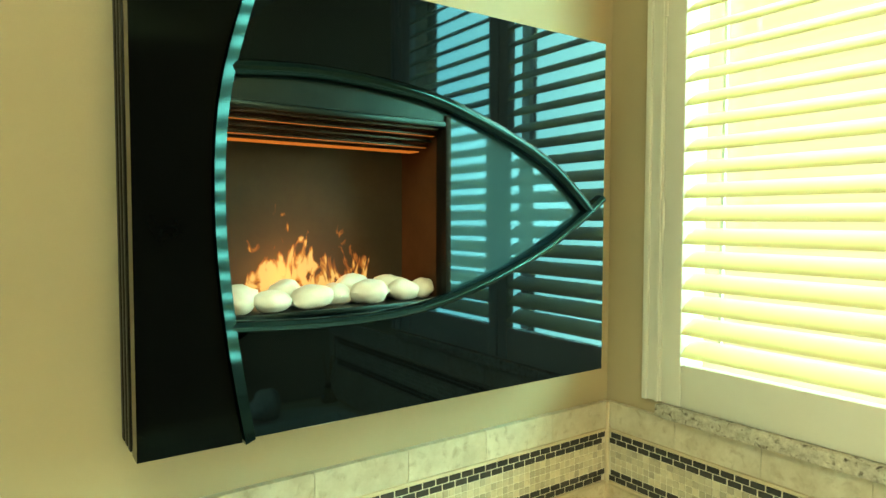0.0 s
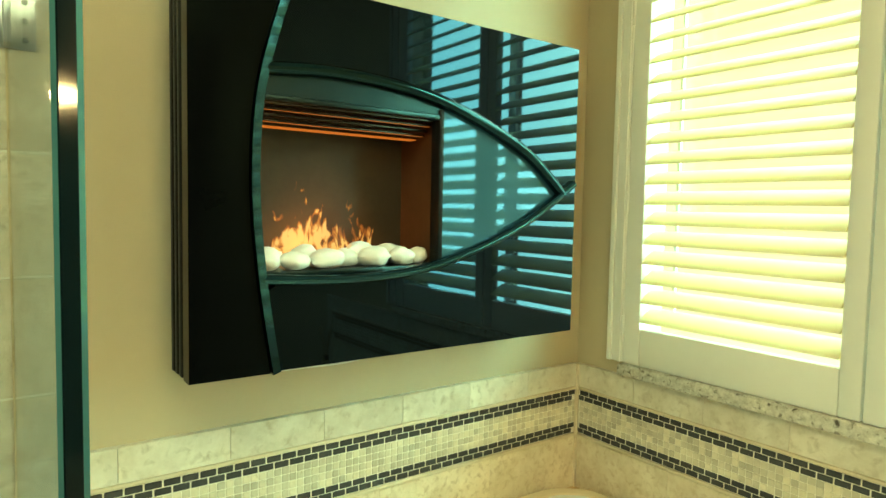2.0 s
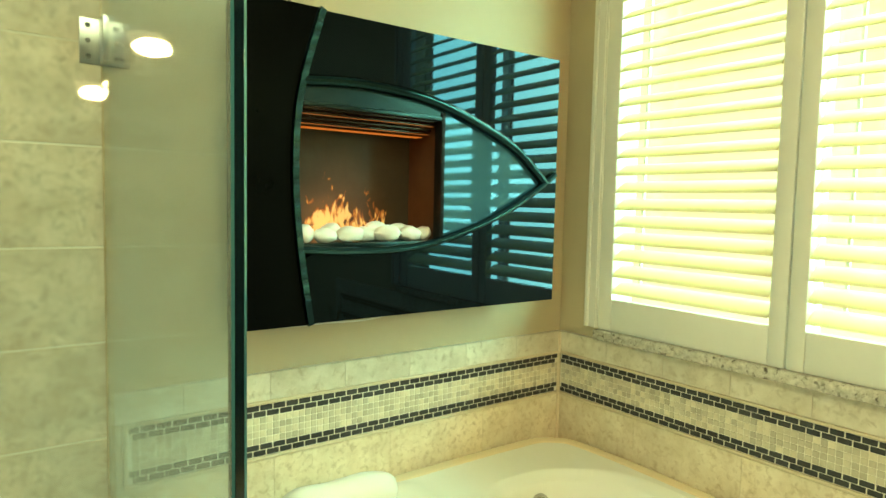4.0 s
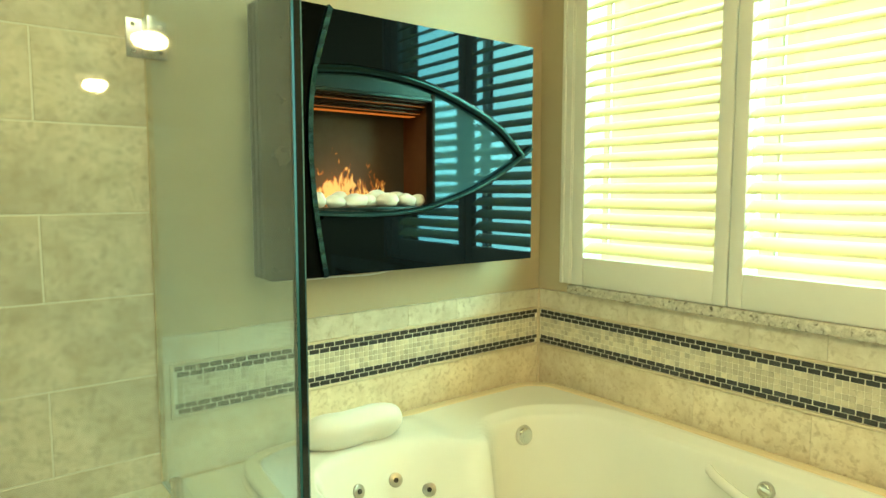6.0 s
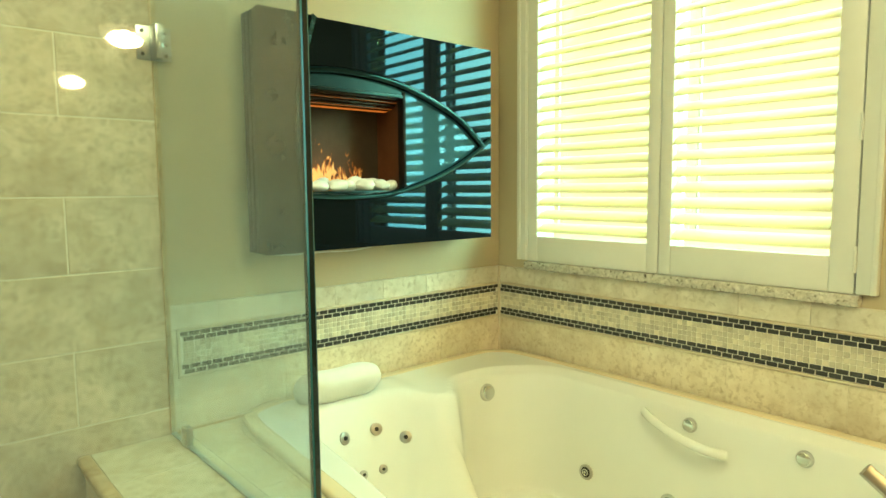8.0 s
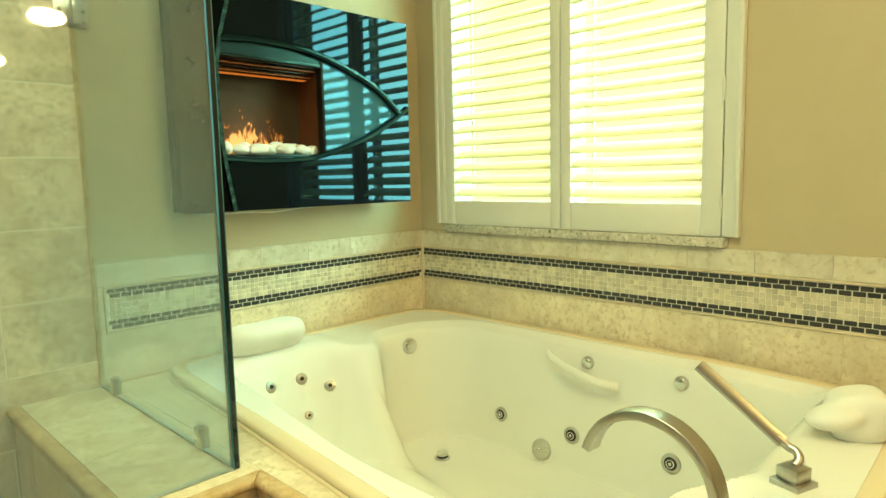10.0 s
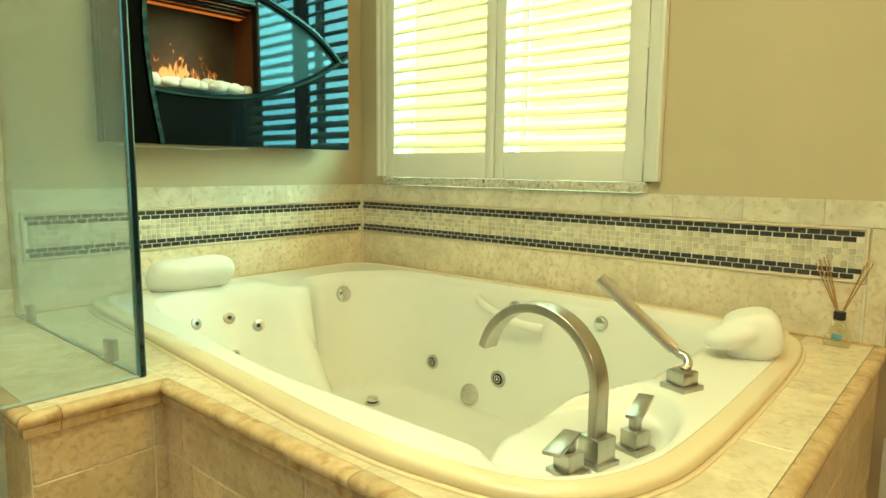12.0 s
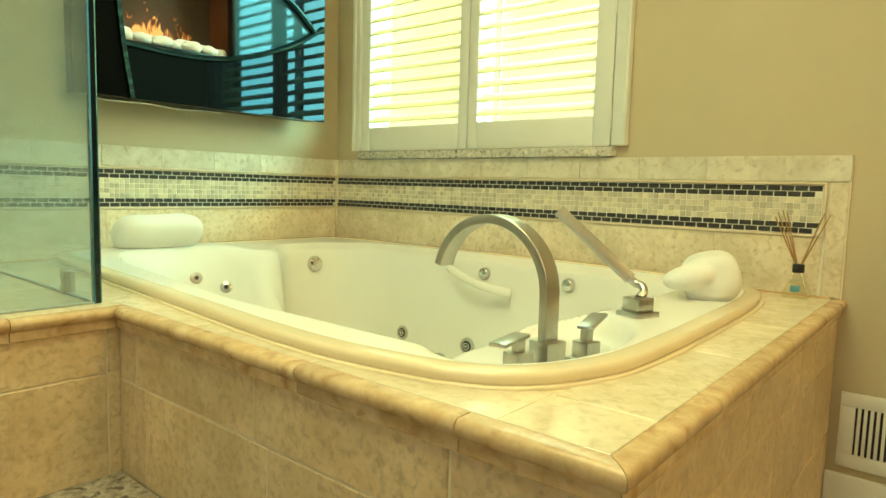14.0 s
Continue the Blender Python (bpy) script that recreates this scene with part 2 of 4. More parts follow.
def flame_material():
    """The moving-light picture of a fire: curling tongues that thin out with height, brightest at their feet."""
    m = bpy.data.materials.new("flame_light")
    m.use_nodes = True
    n, k = m.node_tree.nodes, m.node_tree.links
    n.remove(n["Principled BSDF"])

    def op(kind, a, b, c=0.0):
        q = n.new("ShaderNodeMath")
        q.operation = kind
        for i, v in enumerate((a, b, c)):
            if isinstance(v, (int, float)):
                q.inputs[i].default_value = v
            else:
                k.new(v, q.inputs[i])
        return q.outputs[0]

    tc, sep, mp = n.new("ShaderNodeTexCoord"), n.new("ShaderNodeSeparateXYZ"), n.new("ShaderNodeMapping")
    k.new(tc.outputs["Object"], sep.inputs[0])
    k.new(tc.outputs["Object"], mp.inputs[0])
    mp.inputs["Scale"].default_value = (1, 1, 0.5)
    mp.inputs["Location"].default_value = (0.37, 0, 0.11)
    nz = n.new("ShaderNodeTexNoise")
    nz.inputs["Scale"].default_value, nz.inputs["Detail"].default_value, nz.inputs["Distortion"].default_value = 38, 3.5, 1.3
    k.new(mp.outputs[0], nz.inputs["Vector"])
    rise = op("MULTIPLY_ADD", sep.outputs["Z"], 1 / 0.150, -0.190 / 0.150)
    side = op("MULTIPLY_ADD", sep.outputs["X"], 1 / 0.150, 0.185 / 0.150)
    wide = op("MULTIPLY", side, side)
    v = op("MULTIPLY_ADD", rise, -0.41, nz.outputs["Fac"])
    v = op("MULTIPLY_ADD", wide, -0.24, v)
    hot = n.new("ShaderNodeMapRange")
    hot.interpolation_type = "SMOOTHSTEP"
    hot.inputs["From Min"].default_value, hot.inputs["From Max"].default_value = 0.26, 0.42
    k.new(v, hot.inputs[0])
    ramp = n.new("ShaderNodeValToRGB")
    e = ramp.color_ramp.elements
    e[0].position, e[0].color = 0.0, (0.9, 0.14, 0.01, 1)
    e[1].position, e[1].color = 1.0, (1.0, 0.62, 0.16, 1)
    mid = e.new(0.55)
    mid.color = (1.0, 0.34, 0.04, 1)
    k.new(hot.outputs[0], ramp.inputs[0])
    haze = op("MAXIMUM", op("MULTIPLY_ADD", wide, -0.03, op("MULTIPLY_ADD", rise, -0.03, 0.045)), 0.0)
    power = op("MULTIPLY_ADD", hot.outputs[0], 0.85, haze)
    em, tr, add = n.new("ShaderNodeEmission"), n.new("ShaderNodeBsdfTransparent"), n.new("ShaderNodeAddShader")
    k.new(ramp.outputs[0], em.inputs[0])
    k.new(power, em.inputs[1])
    k.new(em.outputs[0], add.inputs[0])
    k.new(tr.outputs[0], add.inputs[1])
    k.new(add.outputs[0], n["Material Output"].inputs[0])
    return m


M_FLAME = flame_material()
M_SKYGLOW = glow("hazy_daylight", (1.0, 1.0, 0.52), 1.4)
M_OIL = clear_glass("bottle_glass", (0.93, 0.93, 0.86))
M_SEAL = mat("clear_silicone", (0.30, 0.34, 0.30), (0.36, 0.40, 0.36), 20, 0.3, 0)
M_LABEL = mat("blue_label", (0.10, 0.30, 0.38), (0.16, 0.38, 0.45), 20, 0.5, 0)
M_SPOTLIGHT = glow("downlight_glow", (1.0, 0.80, 0.46), 2.6)

# ---- mesh helpers ----
ORIGIN = {}


def thing(name, at, label, category, group=""):
    ob = new(name)
    ob.empty_display_size = 0.05
    ob.location = at
    ORIGIN[ob] = Vector(at)
    return tagged(ob, label, category, group)


def finish(name, bm, material, smooth):
    me = bpy.data.meshes.new(name)
    bmesh.ops.recalc_face_normals(bm, faces=bm.faces)
    if smooth:
        for f in bm.faces:
            f.smooth = True
        for e in bm.edges:
            if len(e.link_faces) == 2 and e.calc_face_angle(0) > radians(40):
                e.smooth = False
    bm.to_mesh(me)
    bm.free()
    me.materials.append(material)
    return me


def part(name, bm, material, parent, label="", smooth=True):
    """One mesh under a thing or a part; bm is in world coordinates."""
    o = ORIGIN[parent]
    bmesh.ops.translate(bm, verts=bm.verts, vec=-o)
    ob = new(name, finish(name, bm, material, smooth))
    ob.parent = parent
    ORIGIN[ob] = o
    if label:
        ob["label"] = label
    return ob


def structure(name, bm, material, label, category, smooth=False):
    ob = new(name, finish(name, bm, material, smooth))
    ORIGIN[ob] = Vector((0, 0, 0))
    return tagged(ob, label, category, kind="structure")


def single(name, bm, material, at, label, category, group="", smooth=True):
    at = Vector(at)
    bmesh.ops.translate(bm, verts=bm.verts, vec=-at)
    ob = new(name, finish(name, bm, material, smooth))
    ob.location = at
    ORIGIN[ob] = at
    return tagged(ob, label, category, group)


def box(bm, x0, x1, y0, y1, z0, z1, bevel=0.0, seg=2):
    r = bmesh.ops.create_cube(bm, size=1)
    vs = r["verts"]
    for v in vs:
        v.co = Vector((x0 + (v.co.x + 0.5) * (x1 - x0), y0 + (v.co.y + 0.5) * (y1 - y0), z0 + (v.co.z + 0.5) * (z1 - z0)))
    if bevel:
        es = list({e for v in vs for e in v.link_edges})
        bmesh.ops.bevel(bm, geom=es, offset=bevel, segments=seg, affect="EDGES", profile=0.5)
    return bm


def boxed(*a, **k):
    return box(bmesh.new(), *a, **k)


def cyl(bm, at, axis, r, h, r2=None, seg=24, bevel=0.0):
    """A disc or cylinder of height h from at along axis."""
    q = Vector((0, 0, 1)).rotation_difference(Vector(axis).normalized())
    m = Matrix.Translation(at) @ q.to_matrix().to_4x4() @ Matrix.Translation((0, 0, h / 2))
    got = bmesh.ops.create_cone(bm, cap_ends=True, segments=seg, radius1=r, radius2=r if r2 is None else r2, depth=h, matrix=m)
    if bevel:
        es = [e for e in {e for v in got["verts"] for e in v.link_edges} if len(e.link_faces) == 2 and e.calc_face_angle(0) > 0.8]
        bmesh.ops.bevel(bm, geom=es, offset=bevel, segments=2, affect="EDGES", profile=0.5)
    return bm


def ring(bm, at, axis, r, wire, seg=28, sub=8):
    q = Vector((0, 0, 1)).rotation_difference(Vector(axis).normalized())
    loops = []
    for i in range(seg):
        a = 2 * math.pi * i / seg
        c = Vector((math.cos(a), math.sin(a), 0))
        loops.append([bm.verts.new(Vector(at) + q @ (c * (r + wire * math.cos(2 * math.pi * j / sub)) + Vector((0, 0, wire * math.sin(2 * math.pi * j / sub))))) for j in range(sub)])
    for i in range(seg):
        for j in range(sub):
            bm.faces.new((loops[i][j], loops[(i + 1) % seg][j], loops[(i + 1) % seg][(j + 1) % sub], loops[i][(j + 1) % sub]))
    return bm


def sweep(bm, path, profile, side, closed=False):
    """Carries a closed profile [(u, v)] along the path; u lies along side (one vector, or one for each point), v across it."""
    n, loops = len(path), []
    path = [Vector(p) for p in path]
    for i, p in enumerate(path):
        a, b = (path[i - 1], path[(i + 1) % n]) if closed else (path[max(i - 1, 0)], path[min(i + 1, n - 1)])
        t = (b - a).normalized()
        s = Vector(side[i] if isinstance(side, list) else side)
        s = (s - t * s.dot(t)).normalized()
        w = t.cross(s)
        loops.append([bm.verts.new(p + s * u + w * v) for u, v in profile])
    k = len(profile)
    for i in range(n if closed else n - 1):
        for j in range(k):
            bm.faces.new((loops[i][j], loops[(i + 1) % n][j], loops[(i + 1) % n][(j + 1) % k], loops[i][(j + 1) % k]))
    if not closed:
        bm.faces.new(loops[0][::-1])
        bm.faces.new(loops[-1])
    return bm


def circle(r, n=10, ru=None):
    return [((ru or r) * math.cos(2 * math.pi * i / n), r * math.sin(2 * math.pi * i / n)) for i in range(n)]


def rounded(w, h, r, n=4):
    out = []
    for cx, cy, a0 in ((w / 2 - r, h / 2 - r, 0), (-w / 2 + r, h / 2 - r, 90), (-w / 2 + r, -h / 2 + r, 180), (w / 2 - r, -h / 2 + r, 270)):
        for i in range(n + 1):
            a = radians(a0 + 90 * i / n)
            out.append((cx + r * math.cos(a), cy + r * math.sin(a)))
    return out


def spline(points, per=8, closed=False):
    """A smooth line through some control points."""
    p = [Vector(q) for q in points]
    n, out = len(p), []
    for i in range(n if closed else n - 1):
        a, b, c, d = (p[(i + j - 1) % n] if closed else p[min(max(i + j - 1, 0), n - 1)] for j in range(4))
        for s in range(per):
            t = s / per
            out.append(0.5 * ((2 * b) + (c - a) * t + (2 * a - 5 * b + 4 * c - d) * t * t + (3 * b - a - 3 * c + d) * t ** 3))
    if not closed:
        out.append(p[-1])
    return out


def slab(bm, outline, axis, a, b):
    """A plate: a closed 2D outline pushed from a to b along axis 'y' (outline in x, z) or 'z' (outline in x, y)."""
    def at(q, s):
        return (q[0], s, q[1]) if axis == "y" else (q[0], q[1], s)
    lo, hi = [bm.verts.new(at(q, a)) for q in outline], [bm.verts.new(at(q, b)) for q in outline]
    n = len(outline)
    for i in range(n):
        bm.faces.new((lo[i], lo[(i + 1) % n], hi[(i + 1) % n], hi[i]))
    bm.faces.new(lo[::-1])
    bm.faces.new(hi)
    return bm


# ---- room shell ----
XB, YB, TOP, TH = -2.4, -3.3, 2.6, 0.15
WY0, WY1, WZ0, WZ1 = -0.27, 0.875, 0.975, 2.28     # shuttered window's opening
structure("floor", boxed(XB - TH, XW + TH, YB - TH, YW + TH, -0.12, 0), M_FLOOR, "beige stone bathroom floor", "floor")
structure("ceiling", boxed(XB - TH, XW + TH, YB - TH, YW + TH, TOP, TOP + 0.12), M_CEIL, "plain white painted ceiling", "ceiling")
structure("wall_north", boxed(XB - TH, XW + TH, YW, YW + TH, 0, TOP), M_PAINT, "beige painted wall behind the fireplace", "wall")
bm = boxed(XW, XW + TH, YB, WY0, 0, TOP)
box(bm, XW, XW + TH, WY1, YW, 0, TOP)
box(bm, XW, XW + TH, WY0, WY1, 0, WZ0 - 0.03)
box(bm, XW, XW + TH, WY0, WY1, WZ1, TOP)
structure("wall_east", bm, M_PAINT, "beige painted wall with the shuttered window", "wall")
# Coloured dark so the glossy fireplace panels mirror a dim room.
structure("wall_south", boxed(XB - TH, XW + TH, YB - TH, YB, 0, TOP), M_DARK, "unseen back wall, darkened to keep the panel reflections dim", "wall")
# The opening is added for the west fill lamp.
bm = boxed(XB - TH, XB, YB, -2.0, 0, TOP)
box(bm, XB - TH, XB, -0.6, YW, 0, TOP)
box(bm, XB - TH, XB, -2.0, -0.6, 0, 0.7)
box(bm, XB - TH, XB, -2.0, -0.6, 2.3, TOP)
structure("wall_west", bm, M_PAINT, "beige painted wall out of view, with an opening added behind the fill lamp", "wall")

def sconce(x, z, w, h):
    """A wall lamp: backplate, arm and a glowing frosted shade."""
    s = thing("wall_sconce", (x, YB, z), "nickel wall sconce with a frosted glowing shade", "wall lamp", "wall sconces")
    part("backplate", boxed(x - 0.05, x + 0.05, YB, YB + 0.015, z - 0.16, z - 0.06, 0.004), M_STEEL, s)
    part("arm", sweep(bmesh.new(), spline([(x, YB + 0.01, z - 0.11), (x, YB + 0.07, z - 0.12), (x, YB + 0.10, z - h / 2)], 6), circle(0.008, 10), (1, 0, 0)), M_STEEL, s)
    part("shade", cyl(bmesh.new(), (x, YB + 0.10, z - h / 2), (0, 0, 1), w * 0.34, h, w * 0.48, 28, 0.006), M_SPOTLIGHT, s, "frosted glass shade")


sconce(0.50, 2.24, 0.22, 0.12)
sconce(0.20, 1.94, 0.16, 0.09)

# ---- shuttered window ----
win = structure("window_1", boxed(XW + 0.002, XW + 0.02, WY0 - 0.045, WY0, WZ0, WZ1, 0.002), M_TRIM, "white casing of a window with plantation shutters", "window", True)
CY0, CY1 = -0.320, 0.919
bm = bmesh.new()
for y0, y1, s in ((CY1 - 0.046, CY1, 1), (CY0, CY0 + 0.050, -1)):
    box(bm, XW - 0.022, XW, y0, y1, 0.984, 2.33, 0.003)
    box(bm, XW - 0.030, XW - 0.020, y1 - 0.014 if s > 0 else y0, y1 if s > 0 else y0 + 0.014, 0.984, 2.33, 0.003)
    box(bm, XW - 0.027, XW - 0.020, y0 + 0.004, y0 + 0.012, 0.984, 2.33, 0.002)
box(bm, XW - 0.022, XW, CY0 + 0.050, CY1 - 0.046, WZ1, 2.33, 0.003)
part("window_frame", bm, M_TRIM, win)
PITCH, LW = 0.0508, 0.064


def shutter(y0, y1, b0, b1, swing):
    """A shutter panel from y0 to y1 with louvers between b0 and b1."""
    sh = thing("shutter_panel", (XW - 0.01, (y0 + y1) / 2, 0.985), "white painted plantation shutter with tilted louvers", "shutter", "window shutters")
    x0, x1 = XW - 0.020, XW + 0.010
    for a, b in ((y0, b0), (b1, y1)):
        part("stile", boxed(x0, x1, a, b, 0.9825, WZ1 - 0.004, 0.004), M_TRIM, sh)
    part("bottom_rail", boxed(x0 + 0.002, x1 - 0.002, b0, b1, 0.9825, 1.080, 0.003), M_TRIM, sh)
    part("top_rail", boxed(x0 + 0.002, x1 - 0.002, b0, b1, WZ1 - 0.09, WZ1 - 0.004, 0.003), M_TRIM, sh)
    prof = [(LW / 2 * math.cos(a), 0.0052 * math.sin(a)) for a in (2 * math.pi * i / 14 for i in range(14))]
    tilt = radians(33)
    z, first = 1.080 + 0.036, None
    while z < WZ1 - 0.11:
        if first is None:
            bm = sweep(bmesh.new(), [(0, b0 + 0.002, 0), (0, b1 - 0.002, 0)], prof, (math.cos(tilt), 0, math.sin(tilt)))
            first = part("louver", bm_at(bm, XW + 0.004, z), M_LOUVER, sh)
            z0 = z
        else:
            ob = new("louver", first.data)
            ob.parent = sh
            ob.location = (0, 0, z - z0)
        z += PITCH
    rod_y = b1 - (b1 - b0) * 0.13
    part("tilt_rod", boxed(XW + 0.030, XW + 0.038, rod_y - 0.004, rod_y + 0.004, 1.10, WZ1 - 0.12, 0.001), M_TRIM, sh)
    for hz in (1.075, 1.42, 1.90):
        hy = y1 if swing > 0 else y0
        part("hinge", cyl(bmesh.new(), (XW - 0.022, hy, hz - 0.035), (0, 0, 1), 0.0045, 0.07, seg=12), M_TRIM, sh)
    return sh


def bm_at(bm, x, z):
    bmesh.ops.translate(bm, verts=bm.verts, vec=(x, 0, z))
    return bm


shutter(0.304, 0.873, 0.346, 0.822, 1)
shutter(-0.266, 0.300, -0.204, 0.259, -1)
part("pane", boxed(XW + 0.10, XW + 0.104, WY0, WY1, WZ0 - 0.03, WZ1), M_OIL, win).visible_shadow = False
part("sash", boxed(XW + 0.09, XW + 0.12, 0.285, 0.325, WZ0 - 0.03, WZ1, 0.004), M_TRIM, win)
structure("backdrop", boxed(XW + 4.2, XW + 4.22, -7.0, 12.0, -2.0, 9.0), M_SKYGLOW, "hazy bright daylight outside the window", "backdrop")
structure("window_sill", boxed(XW - 0.034, XW + 0.08, -0.282, 0.880, 0.950, 0.981, 0.006), M_SILL, "speckled granite window sill", "sill", True)

# ---- tub ----
tub = thing("bathtub", (0.6, 0.1, 0.05), "white acrylic whirlpool bathtub set into a tiled deck", "bathtub")
OUT = [(-0.015, -0.42), (0.0, -0.55), (0.022, -0.64), (0.070, -0.710), (0.165, -0.758), (0.29, -0.779), (0.60, -0.780), (0.98, -0.765), (1.13, -0.715), (1.195, -0.60),
       (1.205, 0.10), (1.215, 0.80), (1.16, 0.975), (0.98, 1.005), (0.50, 1.000), (0.22, 0.995), (0.115, 0.965), (0.082, 0.87), (0.072, 0.70), (0.055, 0.45),
       (0.032, 0.20), (0.008, -0.05), (-0.010, -0.25)]
outline = spline([(x, y, 0) for x, y in OUT], 22, True)
CEN = Vector((0.62, 0.12, 0))


def ease(a, b, v):
    t = min(max((v - a) / (b - a), 0), 1)
    return t * t * (3 - 2 * t)


def blend_max(a, b, k=0.03):
    h = min(max(0.5 + 0.5 * (a - b) / k, 0), 1)
    return b + (a - b) * h + k * h * (1 - h)


def lift(x, y):
    """The rim stands a little higher along the walls."""
    return 0.010 * max(ease(0.55, 0.90, y), ease(0.95, 1.15, x) * ease(-0.70, -0.20, y))


def basin(x, y):
    """Height of the tub's surface: a deep well, a hollowed backrest at the far end, a steep window side, a faucet shelf in the near corner."""
    edge_far = 0.865 - 2.2 * (x - 0.38) ** 2 if x < 0.70 else 0.64
    edge_far += (0.805 - edge_far) * ease(0.60, 0.84, x)
    arc = -0.60 + 0.092 * ease(-0.02, 0.25, x)
    edge_near = arc + (-0.585 - arc) * ease(0.42, 0.58, x)
    far, near, right, left = edge_far - y, y - edge_near, 1.135 - x, x - (0.070 + 0.095 * ease(-0.1, 0.8, y))
    steep = ease(0.60, 0.82, x)
    # round inner corner between the far end and the window side
    rr = 0.24
    d = min(right, far) if right > rr or far > rr else rr - math.hypot(rr - right, rr - far)
    if steep == 0:
        d = right
    pr = 0.09 * ease(-0.07, 0.005, d) + 0.86 * ease(-0.006, 0.052, d) + 0.05 * ease(0.03, 0.20, d)
    pb = 0.72 * ease(-0.01, 0.20, far) + 0.28 * ease(0.15, 0.50, far)
    pf = pb + (pr - pb) * steep
    pn = 0.90 * ease(-0.03, 0.24, near) + 0.10 * ease(0.10, 0.45, near)
    pl = ease(0, 0.17, left)
    z = RIM - 0.490 * pr
    for p in (pl, pf, pn):
        z = blend_max(z, RIM - 0.490 * p, 0.075)
    z = min(z, RIM) + lift(x, y) * ease(0.50, 0.58, z)
    # raised headrest at the far end
    z += 0.022 * ease(0.66, 0.56, x) * ease(0.72, 0.85, y) * ease(1.0, 0.93, y) * ease(0.15, 0.23, x)
    # hollow round the upper jets
    z -= 0.020 * ease(0.17, 0.10, math.hypot(x - 0.43, (y - 0.77) * 1.6))
    # shelf for the faucet
    e = math.hypot((x - 0.29) / 0.245, (y + 0.60) / 0.148)
    return -blend_max(-z, -SHELF - (RIM + 0.02 - SHELF) * ease(0.78, 1.06, e), 0.022)


SHELF = 0.553
bm = bmesh.new()
RINGS = 230
hub = bm.verts.new((CEN.x, CEN.y, basin(CEN.x, CEN.y)))
prev = None
for i in range(1, RINGS + 1):
    f = (i / RINGS) ** 0.8
    row = []
    for p in outline:
        q = CEN + (p - CEN) * f
        row.append(bm.verts.new((q.x, q.y, basin(q.x, q.y))))
    n = len(row)
    for j in range(n):
        if prev:
            bm.faces.new((prev[j], row[j], row[(j + 1) % n], prev[(j + 1) % n]))
        else:
            bm.faces.new((hub, row[j], row[(j + 1) % n]))
    prev = row
part("basin", bm, M_TUB, tub)
part("caulk_bead", sweep(bmesh.new(), [p + Vector((0, 0, DECK)) for p in outline], [(u + 0.022, v) for u, v in rounded(0.014, 0.008, 0.003, 2)], [p - CEN for p in outline], True), M_RIM, tub)
part("rim", sweep(bmesh.new(), [p + Vector((0, 0, RIM - 0.009 + lift(p.x, p.y))) for p in outline], rounded(0.044, 0.022, 0.0090, 6), [p - CEN for p in outline], True), M_RIM, tub, "rounded cream rim")


def fitting(name, at, axis, r, kind):
    at, axis = Vector(at), Vector(axis).normalized()
    bm = cyl(bmesh.new(), at - axis * 0.012, axis, r, 0.018, r * 0.92, 28, 0.002)
    ob = part(name, bm, M_STEEL, tub, "brushed nickel " + name.replace("_", " "))
    if kind == "jet":
        part("nozzle_cup", cyl(bmesh.new(), at + axis * 0.004, axis, r * 0.66, 0.0035, r * 0.6, 20), M_RUBBER, ob)
        part("nozzle", ring(cyl(bmesh.new(), at + axis * 0.006, axis, r * 0.20, 0.005, r * 0.16, 14), at + axis * 0.009, axis, r * 0.36, r * 0.07), M_CHROME, ob)
    elif kind == "mini":
        part("nozzle", cyl(bmesh.new(), at + axis * 0.005, axis, r * 0.34, 0.004, r * 0.3, 14), M_RUBBER, ob)
    elif kind == "knob":
        part("knob_face", cyl(bmesh.new(), at + axis * 0.005, axis, r * 0.84, 0.011, r * 0.72, 28, 0.002), M_CHROME, ob)
    else:
        bm = bmesh.new()
        for s in range(5):
            ring(bm, at + axis * 0.006, axis, r * (0.15 + 0.15 * s), r * 0.035, 24, 6)
        part("grille", bm, M_CHROME, ob)
    return ob


def on_window_side(y, z):
    """Where the tub's window side reaches height z."""
    lo, hi = 1.0, 1.135
    for _ in range(30):
        mid = (lo + hi) / 2
        lo, hi = (mid, hi) if basin(mid, y) < z else (lo, mid)
    return lo


def normal_at(x, y, e=0.006):
    return Vector((basin(x - e, y) - basin(x + e, y), basin(x, y - e) - basin(x, y + e), 2 * e)).normalized()


def on_back(x, z):
    """Where the far end of the tub reaches height z."""
    lo, hi = 0.45, 0.90
    for _ in range(30):
        mid = (lo + hi) / 2
        lo, hi = (mid, hi) if basin(x, mid) < z else (lo, mid)
    return lo


for y, z, r, name, kind in ((0.118, 0.546, 0.024, "air_control_knob", "knob"), (-0.205, 0.544, 0.024, "air_control_knob", "knob"), (0.476, 0.283, 0.029, "water_jet", "jet"),
                            (0.165, 0.286, 0.032, "water_jet", "jet"), (-0.188, 0.294, 0.033, "water_jet", "jet"), (0.284, 0.205, 0.040, "suction_cover", "grille")):
    x = on_window_side(y, z)
    fitting(name, (x - (0.006 if kind == "grille" else 0), y, z), (-1, 0, 0.25) if kind == "grille" else normal_at(x, y), r, kind)
for x, z, r, name, kind in ((0.935, 0.528, 0.034, "air_control_knob", "knob"), (0.330, 0.517, 0.021, "back_jet", "mini"), (0.446, 0.517, 0.021, "back_jet", "mini"),
                            (0.527, 0.484, 0.021, "back_jet", "mini"), (0.441, 0.402, 0.015, "back_jet", "mini"), (0.372, 0.402, 0.015, "back_jet", "mini"), (0.285, 0.440, 0.017, "back_jet", "mini")):
    y = on_back(x, z)
    fitting(name, (x, y, z), normal_at(x, y), r, kind)
